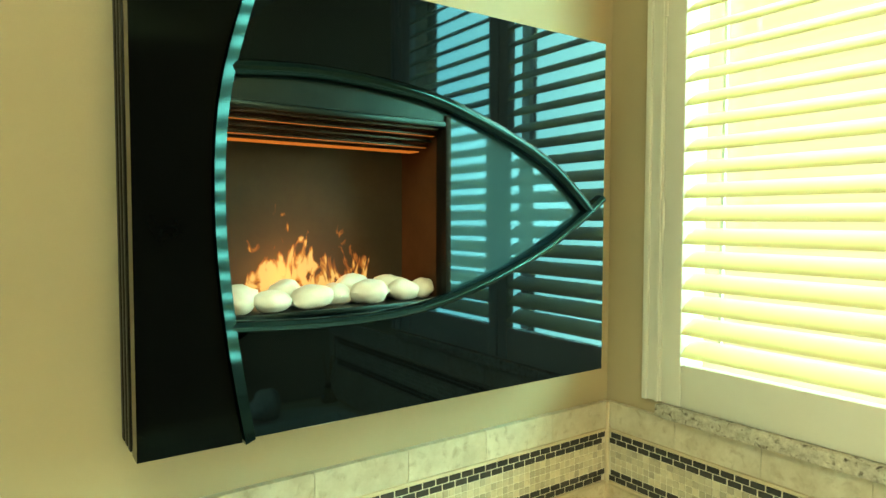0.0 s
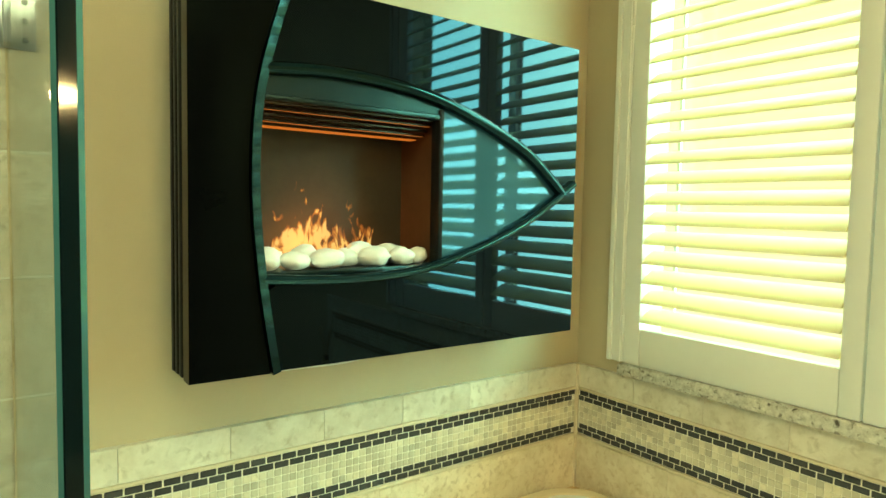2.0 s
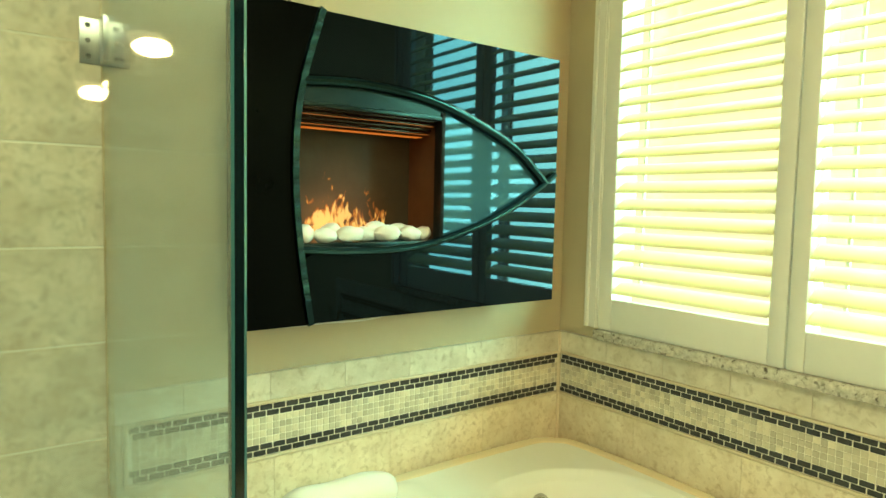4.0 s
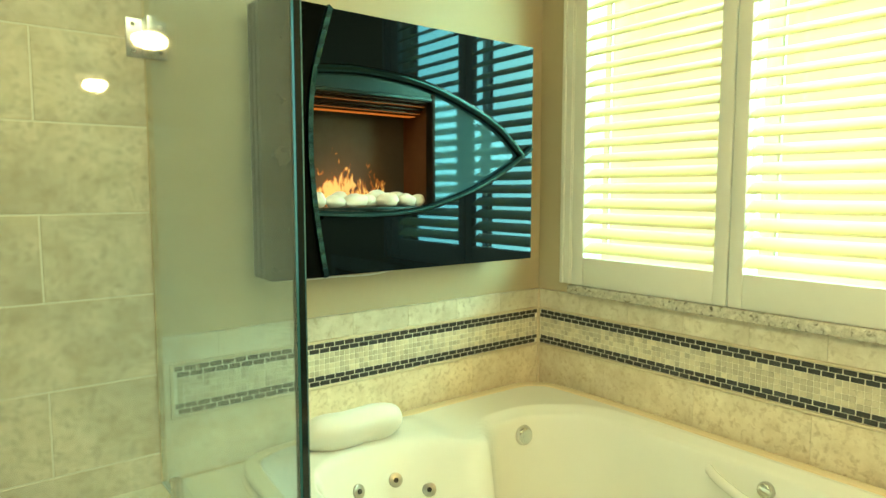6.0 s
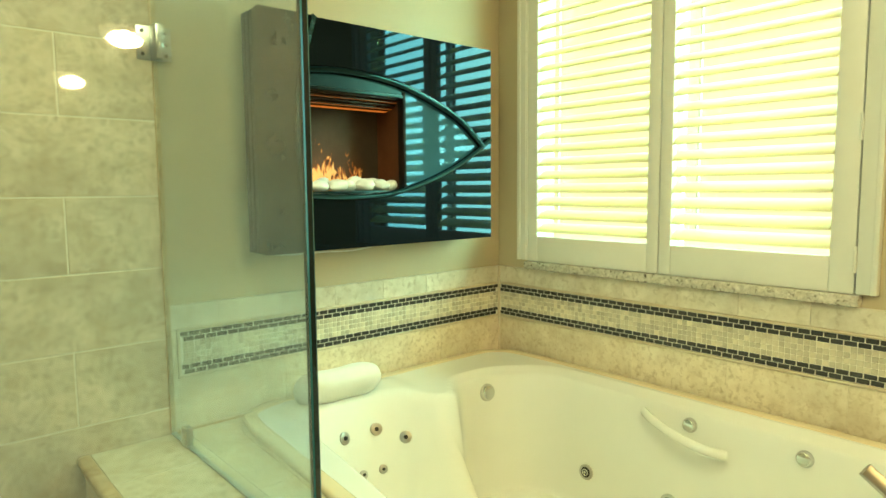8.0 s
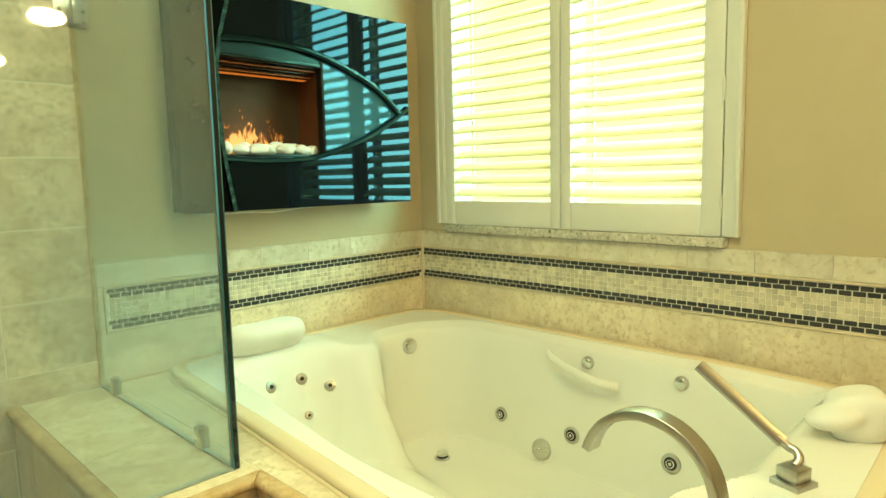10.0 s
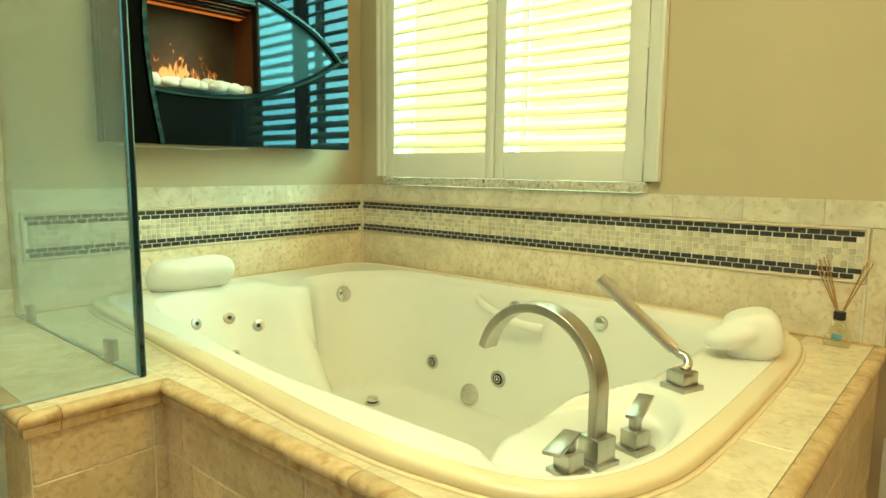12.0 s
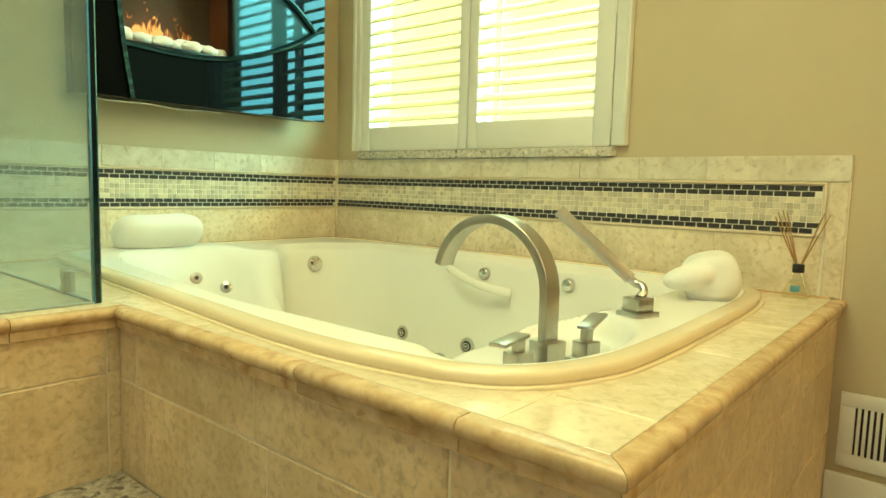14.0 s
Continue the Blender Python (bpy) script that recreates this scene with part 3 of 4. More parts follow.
bm = cyl(bmesh.new(), (0.898, 0.591, basin(0.898, 0.591) - 0.001), (0, 0, 1), 0.030, 0.006, 0.028, 28, 0.001)
dr = part("drain", bm, M_STEEL, tub)
# Black plug below the stopper, standing in for its shadow.
part("drain_gap", cyl(bmesh.new(), (0.898, 0.591, basin(0.898, 0.591) + 0.003), (0, 0, 1), 0.022, 0.010, 0.020, 24), M_RUBBER, dr)
part("stopper", cyl(bmesh.new(), (0.898, 0.591, basin(0.898, 0.591) + 0.012), (0, 0, 1), 0.022, 0.012, 0.021, 24, 0.003), M_CHROME, dr)
grip = spline([(1.108, 0.262, 0.558), (1.085, 0.22, 0.548), (1.072, 0.14, 0.525), (1.072, 0.05, 0.507), (1.10, -0.01, 0.498)], 8)
part("grab_handle", sweep(bmesh.new(), grip, circle(0.011, 10, 0.015), (0, 0, 1)), M_TUB, tub)

# ---- faucet set on the tub ledge ----
FX, FY = 0.240, -0.649


def turned(bm, x, y, a):
    bm.transform(Matrix.Translation((x, y, 0)) @ Matrix.Rotation(radians(a), 4, "Z") @ Matrix.Translation((-x, -y, 0)))
    return bm


fa = thing("tub_faucet", (FX, FY, SHELF), "brushed nickel arched tub spout with a square base", "faucet")
part("base", turned(boxed(FX - 0.026, FX + 0.026, FY - 0.026, FY + 0.026, SHELF - 0.006, SHELF + 0.008, 0.002), FX, FY, -14), M_STEEL, fa)
part("collar", turned(boxed(FX - 0.021, FX + 0.021, FY - 0.021, FY + 0.021, SHELF + 0.008, SHELF + 0.047, 0.002), FX, FY, -14), M_STEEL, fa)
SP = Vector((0.012, 0.233, 0)).normalized()
R, CZ = 0.116, 0.672
path = [Vector((FX, FY, SHELF + 0.03 + (CZ - SHELF - 0.03) * i / 6)) for i in range(6)]
for i in range(33):
    a = radians(180 - 166 * i / 32)
    path.append(Vector((FX, FY, CZ)) + SP * (R + R * math.cos(a)) + Vector((0, 0, R * math.sin(a))))
part("spout", sweep(bmesh.new(), path, rounded(0.036, 0.016, 0.002), (SP.y, -SP.x, 0)), M_STEEL, fa)


def lever(x, y, turn, lift):
    hv = thing("faucet_handle", (x, y, SHELF), "brushed nickel square lever handle beside the tub spout", "faucet handle", "tub faucet handles")
    part("base", turned(boxed(x - 0.025, x + 0.025, y - 0.025, y + 0.025, SHELF - 0.006, SHELF + 0.007, 0.002), x, y, -14), M_STEEL, hv)
    part("body", turned(boxed(x - 0.017, x + 0.017, y - 0.017, y + 0.017, SHELF + 0.007, SHELF + 0.036, 0.002), x, y, -14), M_STEEL, hv)
    part("stem", turned(boxed(x - 0.008, x + 0.008, y - 0.008, y + 0.008, SHELF + 0.036, SHELF + 0.060, 0.002), x, y, -14), M_STEEL, hv)
    bm = boxed(-0.014, 0.086, -0.014, 0.014, 0, 0.006, 0.0015)
    bm.transform(Matrix.Translation((x, y, SHELF + 0.058)) @ pose(0, 0, 0, 0, -lift, turn))
    part("blade", bm, M_STEEL, hv)


lever(0.326, -0.674, 12, 4)
lever(0.180, -0.633, 192, 2)
HX, HY = 0.550, -0.668
hs = thing("hand_shower", (HX, HY, RIM), "brushed nickel hand shower wand in a square holder", "hand shower")
part("base", turned(boxed(HX - 0.029, HX + 0.029, HY - 0.029, HY + 0.029, RIM - 0.006, RIM + 0.010, 0.002), HX, HY, -20), M_STEEL, hs)
part("holder", turned(boxed(HX - 0.021, HX + 0.021, HY - 0.021, HY + 0.021, RIM + 0.010, RIM + 0.036, 0.002), HX, HY, -20), M_STEEL, hs)
ELB, TIP = Vector((0.576, -0.648, 0.660)), Vector((0.537, -0.493, 0.797))
part("elbow", sweep(bmesh.new(), spline([(HX + 0.004, HY, RIM + 0.034), (HX + 0.016, HY - 0.004, 0.644), (HX + 0.024, HY + 0.004, 0.655), ELB, ELB + (TIP - ELB) * 0.12], 6), circle(0.0085, 12), (1, 0.3, 0)), M_STEEL, hs)
part("wand", sweep(bmesh.new(), [ELB + (TIP - ELB) * 0.05, TIP], rounded(0.025, 0.012, 0.004), (0.65, -0.76, 0.0)), M_STEEL, hs)


def pillow(at, turn, w, tip, lobe=0.0):
    """A bolster-shaped bath pillow, longer than deep, with a flap that hangs over the edge."""
    bm = bmesh.new()
    bmesh.ops.create_uvsphere(bm, u_segments=40, v_segments=24, radius=1)
    for v in bm.verts:
        x, y, z = v.co
        k = lambda c, p: math.copysign(abs(c) ** p, c)
        x, y, z = (k(x, 0.55), k(y, 0.8), k(z, 0.75)) if not lobe else (k(x, 0.62), k(y, 0.75), k(z, 0.70))
        sag = (1 - x * x) * (z > 0)
        deep, high = (0.074, 0.046 - 0.006 * sag) if not lobe else (0.066, 0.058)
        v.co = Vector((x * w / 2, y * deep * (1 - 0.06 * math.cos(3 * x)), z * high + 0.003 * math.sin(5 * x)))
    if lobe:
        got = bmesh.ops.create_uvsphere(bm, u_segments=32, v_segments=18, radius=1)
        for v in got["verts"]:
            x, y, z = v.co
            v.co = Vector((-0.040 + 0.044 * x, lobe * 0.8 + 0.058 * y, 0.012 + 0.028 * z))
    bm.transform(Matrix.Translation(at) @ pose(0, 0, 0, tip, 0, turn))
    ob = single("bath_pillow", bm, M_PILLOW, at, "puffy white vinyl bath pillow on the tub edge", "pillow", "bath pillows")
    if lobe:
        md = ob.modifiers.new("blend", "REMESH")
        md.mode, md.voxel_size, md.use_smooth_shade = "VOXEL", 0.005, True
        ob.modifiers.new("soften", "SMOOTH").iterations = 14
    return ob


pillow((0.356, 0.872, 0.668), -6, 0.28, -42)
pillow((0.872, -0.706, 0.650), 18, 0.106, -14, 0.058)

# ---- reed diffuser ----
DX, DY = 1.196, -0.825
df = thing("reed_diffuser", (DX, DY, DECK), "clear glass reed diffuser with a black cap and brown reeds", "diffuser")
bm = bmesh.new()
lo = [bm.verts.new((DX + sx * 0.030, DY + sy * 0.030, DECK + 0.001)) for sx, sy in ((-1, -1), (1, -1), (1, 1), (-1, 1))]
mid = [bm.verts.new((DX + sx * 0.029, DY + sy * 0.029, DECK + 0.016)) for sx, sy in ((-1, -1), (1, -1), (1, 1), (-1, 1))]
hi = [bm.verts.new((DX + sx * 0.009, DY + sy * 0.009, DECK + 0.068)) for sx, sy in ((-1, -1), (1, -1), (1, 1), (-1, 1))]
for a, b in ((lo, mid), (mid, hi)):
    for i in range(4):
        bm.faces.new((a[i], a[(i + 1) % 4], b[(i + 1) % 4], b[i]))
bm.faces.new(lo[::-1])
bm.faces.new(hi)
bmesh.ops.bevel(bm, geom=list(bm.edges), offset=0.003, segments=2, affect="EDGES")
part("bottle", bm, M_OIL, df, "clear glass bottle")
part("bottle_label", boxed(DX - 0.0270, DX - 0.0245, DY - 0.011, DY + 0.011, DECK + 0.018, DECK + 0.034, 0.001), M_LABEL, df, "small blue label")
part("cap", cyl(bmesh.new(), (DX, DY, DECK + 0.066), (0, 0, 1), 0.014, 0.022, seg=24, bevel=0.002), M_RUBBER, df, "black cap")
for dx, dy, h in ((-0.010, 0.055, 0.130), (0.0, 0.046, 0.135), (0.012, 0.038, 0.128), (-0.004, 0.062, 0.118), (-0.012, -0.050, 0.132), (0.006, -0.060, 0.128), (0.0, -0.044, 0.122)):
    part("reed", sweep(bmesh.new(), [(DX, DY, DECK + 0.070), (DX + dx, DY + dy, DECK + 0.088 + h)], circle(0.0017, 6), (1, 0, 0)), M_REED, df)

# ---- shower glass ----
GX, GY, GT = -0.094, 0.222, 2.15
gl = thing("shower_enclosure", (GX, GY, DECK), "frameless clear glass shower panels on the stone ledge", "shower glass")
part("side_panel", boxed(GX - 0.005, GX + 0.005, GY + 0.008, YW - 0.015, DECK + 0.002, GT), M_GLASS, gl)
bm = slab(bmesh.new(), [(GX - 0.008, DECK + 0.002), (-0.345, DECK + 0.002), (-0.345, 0.06), (-1.15, 0.06), (-1.15, GT), (GX - 0.008, GT)], "y", GY - 0.005, GY + 0.005)
part("front_panel", bm, M_GLASS, gl)
W = 0.0075
part("corner_edge", slab(bmesh.new(), [(GX - W + 0.003, GY - W), (GX + W - 0.003, GY - W), (GX + W, GY - W + 0.003), (GX + W, GY + W), (GX - W, GY + W), (GX - W, GY - W + 0.003)], "z", DECK + 0.001, GT), M_GEDGE, gl, "dark polished glass edge", smooth=False)
part("edge_bevel", slab(bmesh.new(), [(GX + W - 0.003, GY - W - 0.0006), (GX + W + 0.0006, GY - W + 0.003), (GX + W - 0.0002, GY - W + 0.0032), (GX + W - 0.0032, GY - W + 0.0002)], "z", DECK + 0.001, GT), M_GBEVEL, gl, "polished bevel with its cyan gleam put into the colour", smooth=False)
part("edge_bevel", slab(bmesh.new(), [(GX - W - 0.0006, GY - W + 0.002), (GX - W + 0.002, GY - W - 0.0006), (GX - W + 0.0022, GY - W + 0.0002), (GX - W + 0.0002, GY - W + 0.0022)], "z", DECK + 0.001, GT), M_GBEVEL, gl, "polished bevel with its cyan gleam put into the colour", smooth=False)
part("wall_seal", boxed(GX - 0.007, GX + 0.007, YW - 0.0145, YW - 0.0105, DECK, GT, 0.001), M_NOSE, gl, "stained brown caulk line")
part("base_seal", boxed(GX - 0.007, GX + 0.007, GY - 0.007, YW - 0.012, DECK, DECK + 0.004, 0.001), M_SEAL, gl)
part("base_seal", boxed(-0.345, GX - 0.007, GY - 0.007, GY + 0.007, DECK, DECK + 0.004, 0.001), M_SEAL, gl)
for cy in (0.375, 0.918):
    c = part("clip", boxed(GX - 0.011, GX + 0.011, cy - 0.016, cy + 0.016, DECK, DECK + 0.052, 0.003), M_STEEL, gl, "brushed nickel glass clip")
    part("screw", cyl(bmesh.new(), (GX - 0.011, cy, DECK + 0.028), (-1, 0, 0), 0.005, 0.002, seg=14), M_CHROME, c)
c = part("wall_clamp", boxed(GX - 0.010, GX + 0.010, YW - 0.062, YW - 0.002, 1.622, 1.712, 0.003), M_STEEL, gl, "brushed nickel wall clamp")
part("clamp_plate", boxed(GX - 0.045, GX + 0.045, YW - 0.016, YW - 0.011, 1.622, 1.712, 0.002), M_STEEL, c)
for sx in (-0.03, 0.03):
    for sz in (1.637, 1.667, 1.697):
        part("screw", cyl(bmesh.new(), (GX + sx, YW - 0.016, sz), (0, -1, 0), 0.005, 0.002, seg=12), M_CHROME, c)

# ---- fireplace ----
FL, FR, FB, FT, FF = 0.132, 1.046, 1.087, 1.775, 0.882
fp = thing("wall_fireplace", (0.59, YW, FB), "glossy black wall-mounted electric fireplace with curved ribs and pebbles", "fireplace")
seam = spline([(0.276, 0, FB), (0.251, 0, 1.25), (0.2380, 0, 1.42), (0.249, 0, 1.59), (0.300, 0, FT)], 8)
arc_top = spline([(0.262, 0, 1.617), (0.39, 0, 1.627), (0.53, 0, 1.620), (0.646, 0, 1.600), (0.777, 0, 1.557), (0.895, 0, 1.503), (1.000, 0, 1.420)], 6)
arc_low = spline([(0.256, 0, 1.254), (0.42, 0, 1.247), (0.575, 0, 1.256), (0.711, 0, 1.289), (0.851, 0, 1.342), (0.95, 0, 1.395), (1.034, 0, 1.450)], 6)
OX0, OX1, OZ0, OZ1 = 0.255, 0.640, 1.262, 1.592
# casing with the firebox cut out of it
bm = bmesh.new()
box(bm, FL + 0.006, OX0, FF + 0.022, 0.982, FB + 0.004, FT - 0.004)
box(bm, OX1, FR - 0.006, FF + 0.022, 0.982, FB + 0.004, FT - 0.004)
box(bm, OX0, OX1, FF + 0.022, YW - 0.001, FB + 0.004, OZ0)
box(bm, OX0, OX1, FF + 0.022, YW - 0.001, OZ1, FT - 0.004)
part("casing", bm, M_BODY, fp, "black metal casing", smooth=False)
part("wall_box", boxed(FL + 0.060, OX0, 0.9825, YW - 0.001, FB + 0.024, FT - 0.024), M_BODY, fp, smooth=False)
part("wall_box", boxed(OX1, FR - 0.060, 0.9825, YW - 0.001, FB + 0.024, FT - 0.024), M_BODY, fp, smooth=False)
for i in range(3):
    part("side_fin", boxed(FL - 0.002, FL + 0.006, FF + 0.028 + 0.026 * i, FF + 0.046 + 0.026 * i, FB + 0.002, FT - 0.002, 0.003), M_BODY, fp)
part("left_panel", slab(bmesh.new(), [(FL, FB), *[(p.x - 0.006, p.z) for p in seam], (FL, FT)], "y", FF - 0.012, FF + 0.022), M_BLACKL, fp, "glossy black panel", smooth=False)
up = [(p.x, p.z) for p in arc_top if p.x > 0.262]
lo = [(p.x, p.z) for p in arc_low if p.x > 0.262]
sx_up = [(p.x + 0.012, p.z) for p in seam if p.z > 1.63]
sx_lo = [(p.x + 0.010, p.z) for p in seam if p.z < 1.25]
part("upper_panel", slab(bmesh.new(), [*sx_up, (FR, FT), (FR, 1.456), (1.0, 1.416), *up[::-1][1:]], "y", FF, FF + 0.020), M_BLACK, fp, "glossy black glass panel", smooth=False)
part("lower_panel", slab(bmesh.new(), [sx_lo[0], *[q for q in sx_lo[1:]], *lo[1:-1], (FR, 1.456), (FR, FB)], "y", FF, FF + 0.020), M_BLACK, fp, "glossy black glass panel", smooth=False)
tri_up = [(p.x, p.z) for p in arc_top if p.x >= OX1]
tri_lo = [(p.x, p.z) for p in arc_low if OX1 <= p.x < 1.0]
part("side_glass", slab(bmesh.new(), [*tri_up, *tri_lo[::-1]], "y", FF + 0.006, FF + 0.020), M_TRIGLASS, fp, "teal tinted glass", smooth=False)
part("seam_rib", sweep(bmesh.new(), [Vector((p.x + 0.004, FF - 0.006, p.z)) for p in seam], [(-0.015, 0.008), (-0.007, -0.009), (0.012, -0.009), (0.012, 0.008)], (0, 1, 0)), M_RIBL, fp, "polished curved rib")
part("upper_rib", sweep(bmesh.new(), [Vector((p.x, FF - 0.002, p.z + 0.002)) for p in arc_top], circle(0.0125, 12, 0.014), (0, 1, 0)), M_RIBL, fp, "polished curved rib")
part("lower_rib", sweep(bmesh.new(), [Vector((p.x, FF - 0.002, p.z)) for p in arc_low], circle(0.010, 12, 0.014), (0, 1, 0)), M_RIB, fp, "polished curved rib")
hood_line = [(p.x, p.z) for p in arc_top if 0.262 <= p.x <= OX1 + 0.01]
part("hood", slab(bmesh.new(), [(OX0, 1.574), *[(x, z - 0.006) for x, z in hood_line], (OX1, 1.574)], "y", FF + 0.004, FF + 0.024), M_HOOD, fp, "dark grey metal hood", smooth=False)
part("hood_lip", boxed(OX0, OX1, FF + 0.000, FF + 0.030, 1.566, 1.577, 0.003), M_HOOD, fp)
for i in range(4):
    part("slat", boxed(OX0, OX1 - 0.012, FF + 0.012 + 0.012 * i, FF + 0.030 + 0.012 * i, 1.562 - 0.0090 * i, 1.5665 - 0.0090 * i, 0.001), M_SLAT, fp, "dark metal slat")
# Emission stands for amber light on the slat edges.
for i in (1, 3):
    part("light_strip", boxed(OX0 + 0.004, OX1 - 0.016, FF + 0.0110 + 0.012 * i, FF + 0.0125 + 0.012 * i, 1.5612 - 0.0090 * i, 1.5620 - 0.0090 * i), M_LITMETAL, fp, "amber glow put in for the lit slats and hood")
# Glowing plate in place of the amber-lit hood underside.
part("light_strip", boxed(OX0 + 0.004, OX1 - 0.016, FF + 0.070, FF + 0.100, 1.5290, 1.5305), M_LITMETAL, fp, "amber glow put in for the lit slats and hood")
BK = YW - 0.010
part("firebox_back", boxed(OX0, OX1, BK - 0.004, BK, OZ0, OZ1), M_FIREBACK, fp, "smoky grey back screen")
part("firebox_side", boxed(OX1 - 0.004, OX1 - 0.0005, FF + 0.022, BK - 0.004, OZ0, OZ1), M_FIRESIDE, fp, "rusty brown firebox side")
part("firebox_side", boxed(OX0 + 0.0005, OX0 + 0.004, FF + 0.022, BK - 0.004, OZ0, OZ1), M_FIRESIDE, fp, "rusty brown firebox side")
part("firebox_floor", boxed(OX0, OX1, FF + 0.002, BK, OZ0 - 0.004, OZ0 + 0.004, 0.001), M_HOOD, fp)
part("jamb", boxed(OX1 - 0.006, OX1 + 0.006, FF - 0.001, FF + 0.03, 1.262, 1.588, 0.002), M_BODY, fp)

# the fire is a picture of light on a thin screen behind the pebbles
bm = bmesh.new()
q = [bm.verts.new(c) for c in ((OX0 + 0.01, 0.985, OZ0 + 0.006), (OX1 - 0.01, 0.985, OZ0 + 0.006), (OX1 - 0.01, 0.985, OZ0 + 0.24), (OX0 + 0.01, 0.985, OZ0 + 0.24))]
bm.faces.new(q)
part("flame_screen", bm, M_FLAME, fp, "projected orange flames on a clear screen")

cord = [Vector((0.17 + 0.46 * s / 40, 0.930 - 0.02 * math.sin(s / 9), FB - 0.004 - 0.006 * math.sin(math.pi * s / 40) - 0.002 * math.sin(s / 3.1))) for s in range(41)]
part("power_cord", sweep(bmesh.new(), cord, circle(0.0022, 8), (0, 1, 0)), M_TRIM, fp, "thin white cord")

pebbles = ((0.279, 0.912, 0.026, 0.022, 0.022), (0.328, 0.905, 0.031, 0.022, 0.017), (0.396, 0.910, 0.037, 0.024, 0.020), (0.448, 0.932, 0.025, 0.021, 0.018),
           (0.499, 0.913, 0.034, 0.024, 0.021), (0.484, 0.950, 0.034, 0.024, 0.025), (0.570, 0.922, 0.032, 0.023, 0.019), (0.560, 0.955, 0.036, 0.022, 0.022),
           (0.616, 0.930, 0.021, 0.019, 0.019), (0.370, 0.955, 0.030, 0.022, 0.022), (0.290, 0.955, 0.034, 0.022, 0.020))
for i, (x, y, a, b, c) in enumerate(pebbles):
    bm = bmesh.new()
    bmesh.ops.create_icosphere(bm, subdivisions=3, radius=1)
    off = Vector((i * 3.7, i * 1.3, 0))
    for v in bm.verts:
        k = 1 + 0.20 * noise.noise(v.co * 1.4 + off) + 0.07 * noise.noise(v.co * 3.5 + off)
        v.co = Vector((v.co.x * a * k, v.co.y * b * k, v.co.z * c * k))
    bm.transform(Matrix.Translation((x, y, OZ0 + 0.004 + c * 0.92)) @ pose(0, 0, 0, 0, (i * 37) % 14 - 7, (i * 53) % 30 - 15))
    single("pebble", bm, M_PEBBLE, (x, y, OZ0 + 0.004), "smooth white pebble on the fireplace ledge", "pebble", "fireplace pebbles")

# ---- tiled deck, ledge, step and knee walls ----


def plate(name, x0, x1, y0, y1, z0, z1, material, parent, bevel=0.0025):
    return part(name, boxed(x0, x1, y0, y1, z0, z1, bevel, 1), material, parent, smooth=False)


DXF, DYR, BXL, BYF = -0.088, -0.925, -0.335, 0.150     # deck front, deck end, ledge end, ledge front
deck = structure("tub_deck", boxed(DXF + 0.022, 0.09, DYR + 0.022, YW, 0, DECK - 0.05), M_GROUT, "travertine tiled tub deck", "tub deck")
bm = boxed(0.09, XW, DYR + 0.022, -0.78, 0, DECK - 0.05)
box(bm, BXL + 0.022, DXF + 0.022, BYF + 0.022, YW, 0, DECK - 0.05)
box(bm, 0.09, XW, -0.78, YW, 0, 0.06)
part("core", bm, M_GROUT, deck, smooth=False)
# top slabs round the tub
cuts = [DYR + 0.0275, -0.76, -0.43, -0.10, 0.225]
for a, b in zip(cuts[:-1], cuts[1:]):
    plate("deck_slab", DXF + 0.0275, 0.062 if b < 0 else 0.085, a, b - 0.0015, DECK - 0.05, DECK, M_DECKTOP, deck, 0.0008)
for a, b, xr in ((0.225, 0.55, 0.110), (0.55, 0.80, 0.145), (0.80, YW - 0.012, 0.19)):
    plate("deck_slab", DXF + 0.0275, xr, a, b - 0.0015, DECK - 0.05, DECK, M_DECKTOP, deck, 0.0008)
bm = boxed(DXF + 0.028, 0.060, DYR + 0.028, YW - 0.014, DECK - 0.052, DECK - 0.0012)
box(bm, 0.060, XW - 0.014, DYR + 0.028, -0.78, DECK - 0.052, DECK - 0.0012)
box(bm, BXL + 0.028, DXF + 0.028, BYF + 0.030, YW - 0.014, DECK - 0.052, DECK - 0.0012)
part("slab_grout", bm, M_GROUT, deck, smooth=False)
plate("deck_slab", 0.0635, 0.11, -0.8, -0.70, DECK - 0.05, DECK - 0.0015, M_DECKTOP, deck, 0.0008)
plate("deck_slab", 0.0645, 0.4285, DYR + 0.0275, -0.765, DECK - 0.05, DECK, M_DECKTOP, deck, 0.0008)
for a, b in ((0.43, 0.76), (0.76, 1.09), (1.09, XW - 0.012)):
    plate("deck_slab", a, b - 0.0015, DYR + 0.0275, -0.745, DECK - 0.05, DECK, M_DECKTOP, deck, 0.0008)
for a, b in ((-0.7435, -0.30), (-0.30, 0.10), (0.10, 0.50), (0.50, 0.90), (0.90, YW - 0.012)):
    plate("deck_slab", 1.175, XW - 0.012, a, b - 0.003, DECK - 0.05, DECK, M_NOSE, deck)
for a, b in ((0.191, 0.62), (0.62, 0.94), (0.94, 1.157)):
    plate("deck_slab", a, b - 0.003, 0.972, YW - 0.012, DECK - 0.05, DECK, M_NOSE, deck)
for a, b in ((BYF + 0.0295, 0.50), (0.50, 0.80), (0.80, YW - 0.012)):
    plate("ledge_slab", BXL + 0.0275, DXF + 0.0255, a, b - 0.003, DECK - 0.05, DECK, M_DECKTOP, deck, 0.0008)
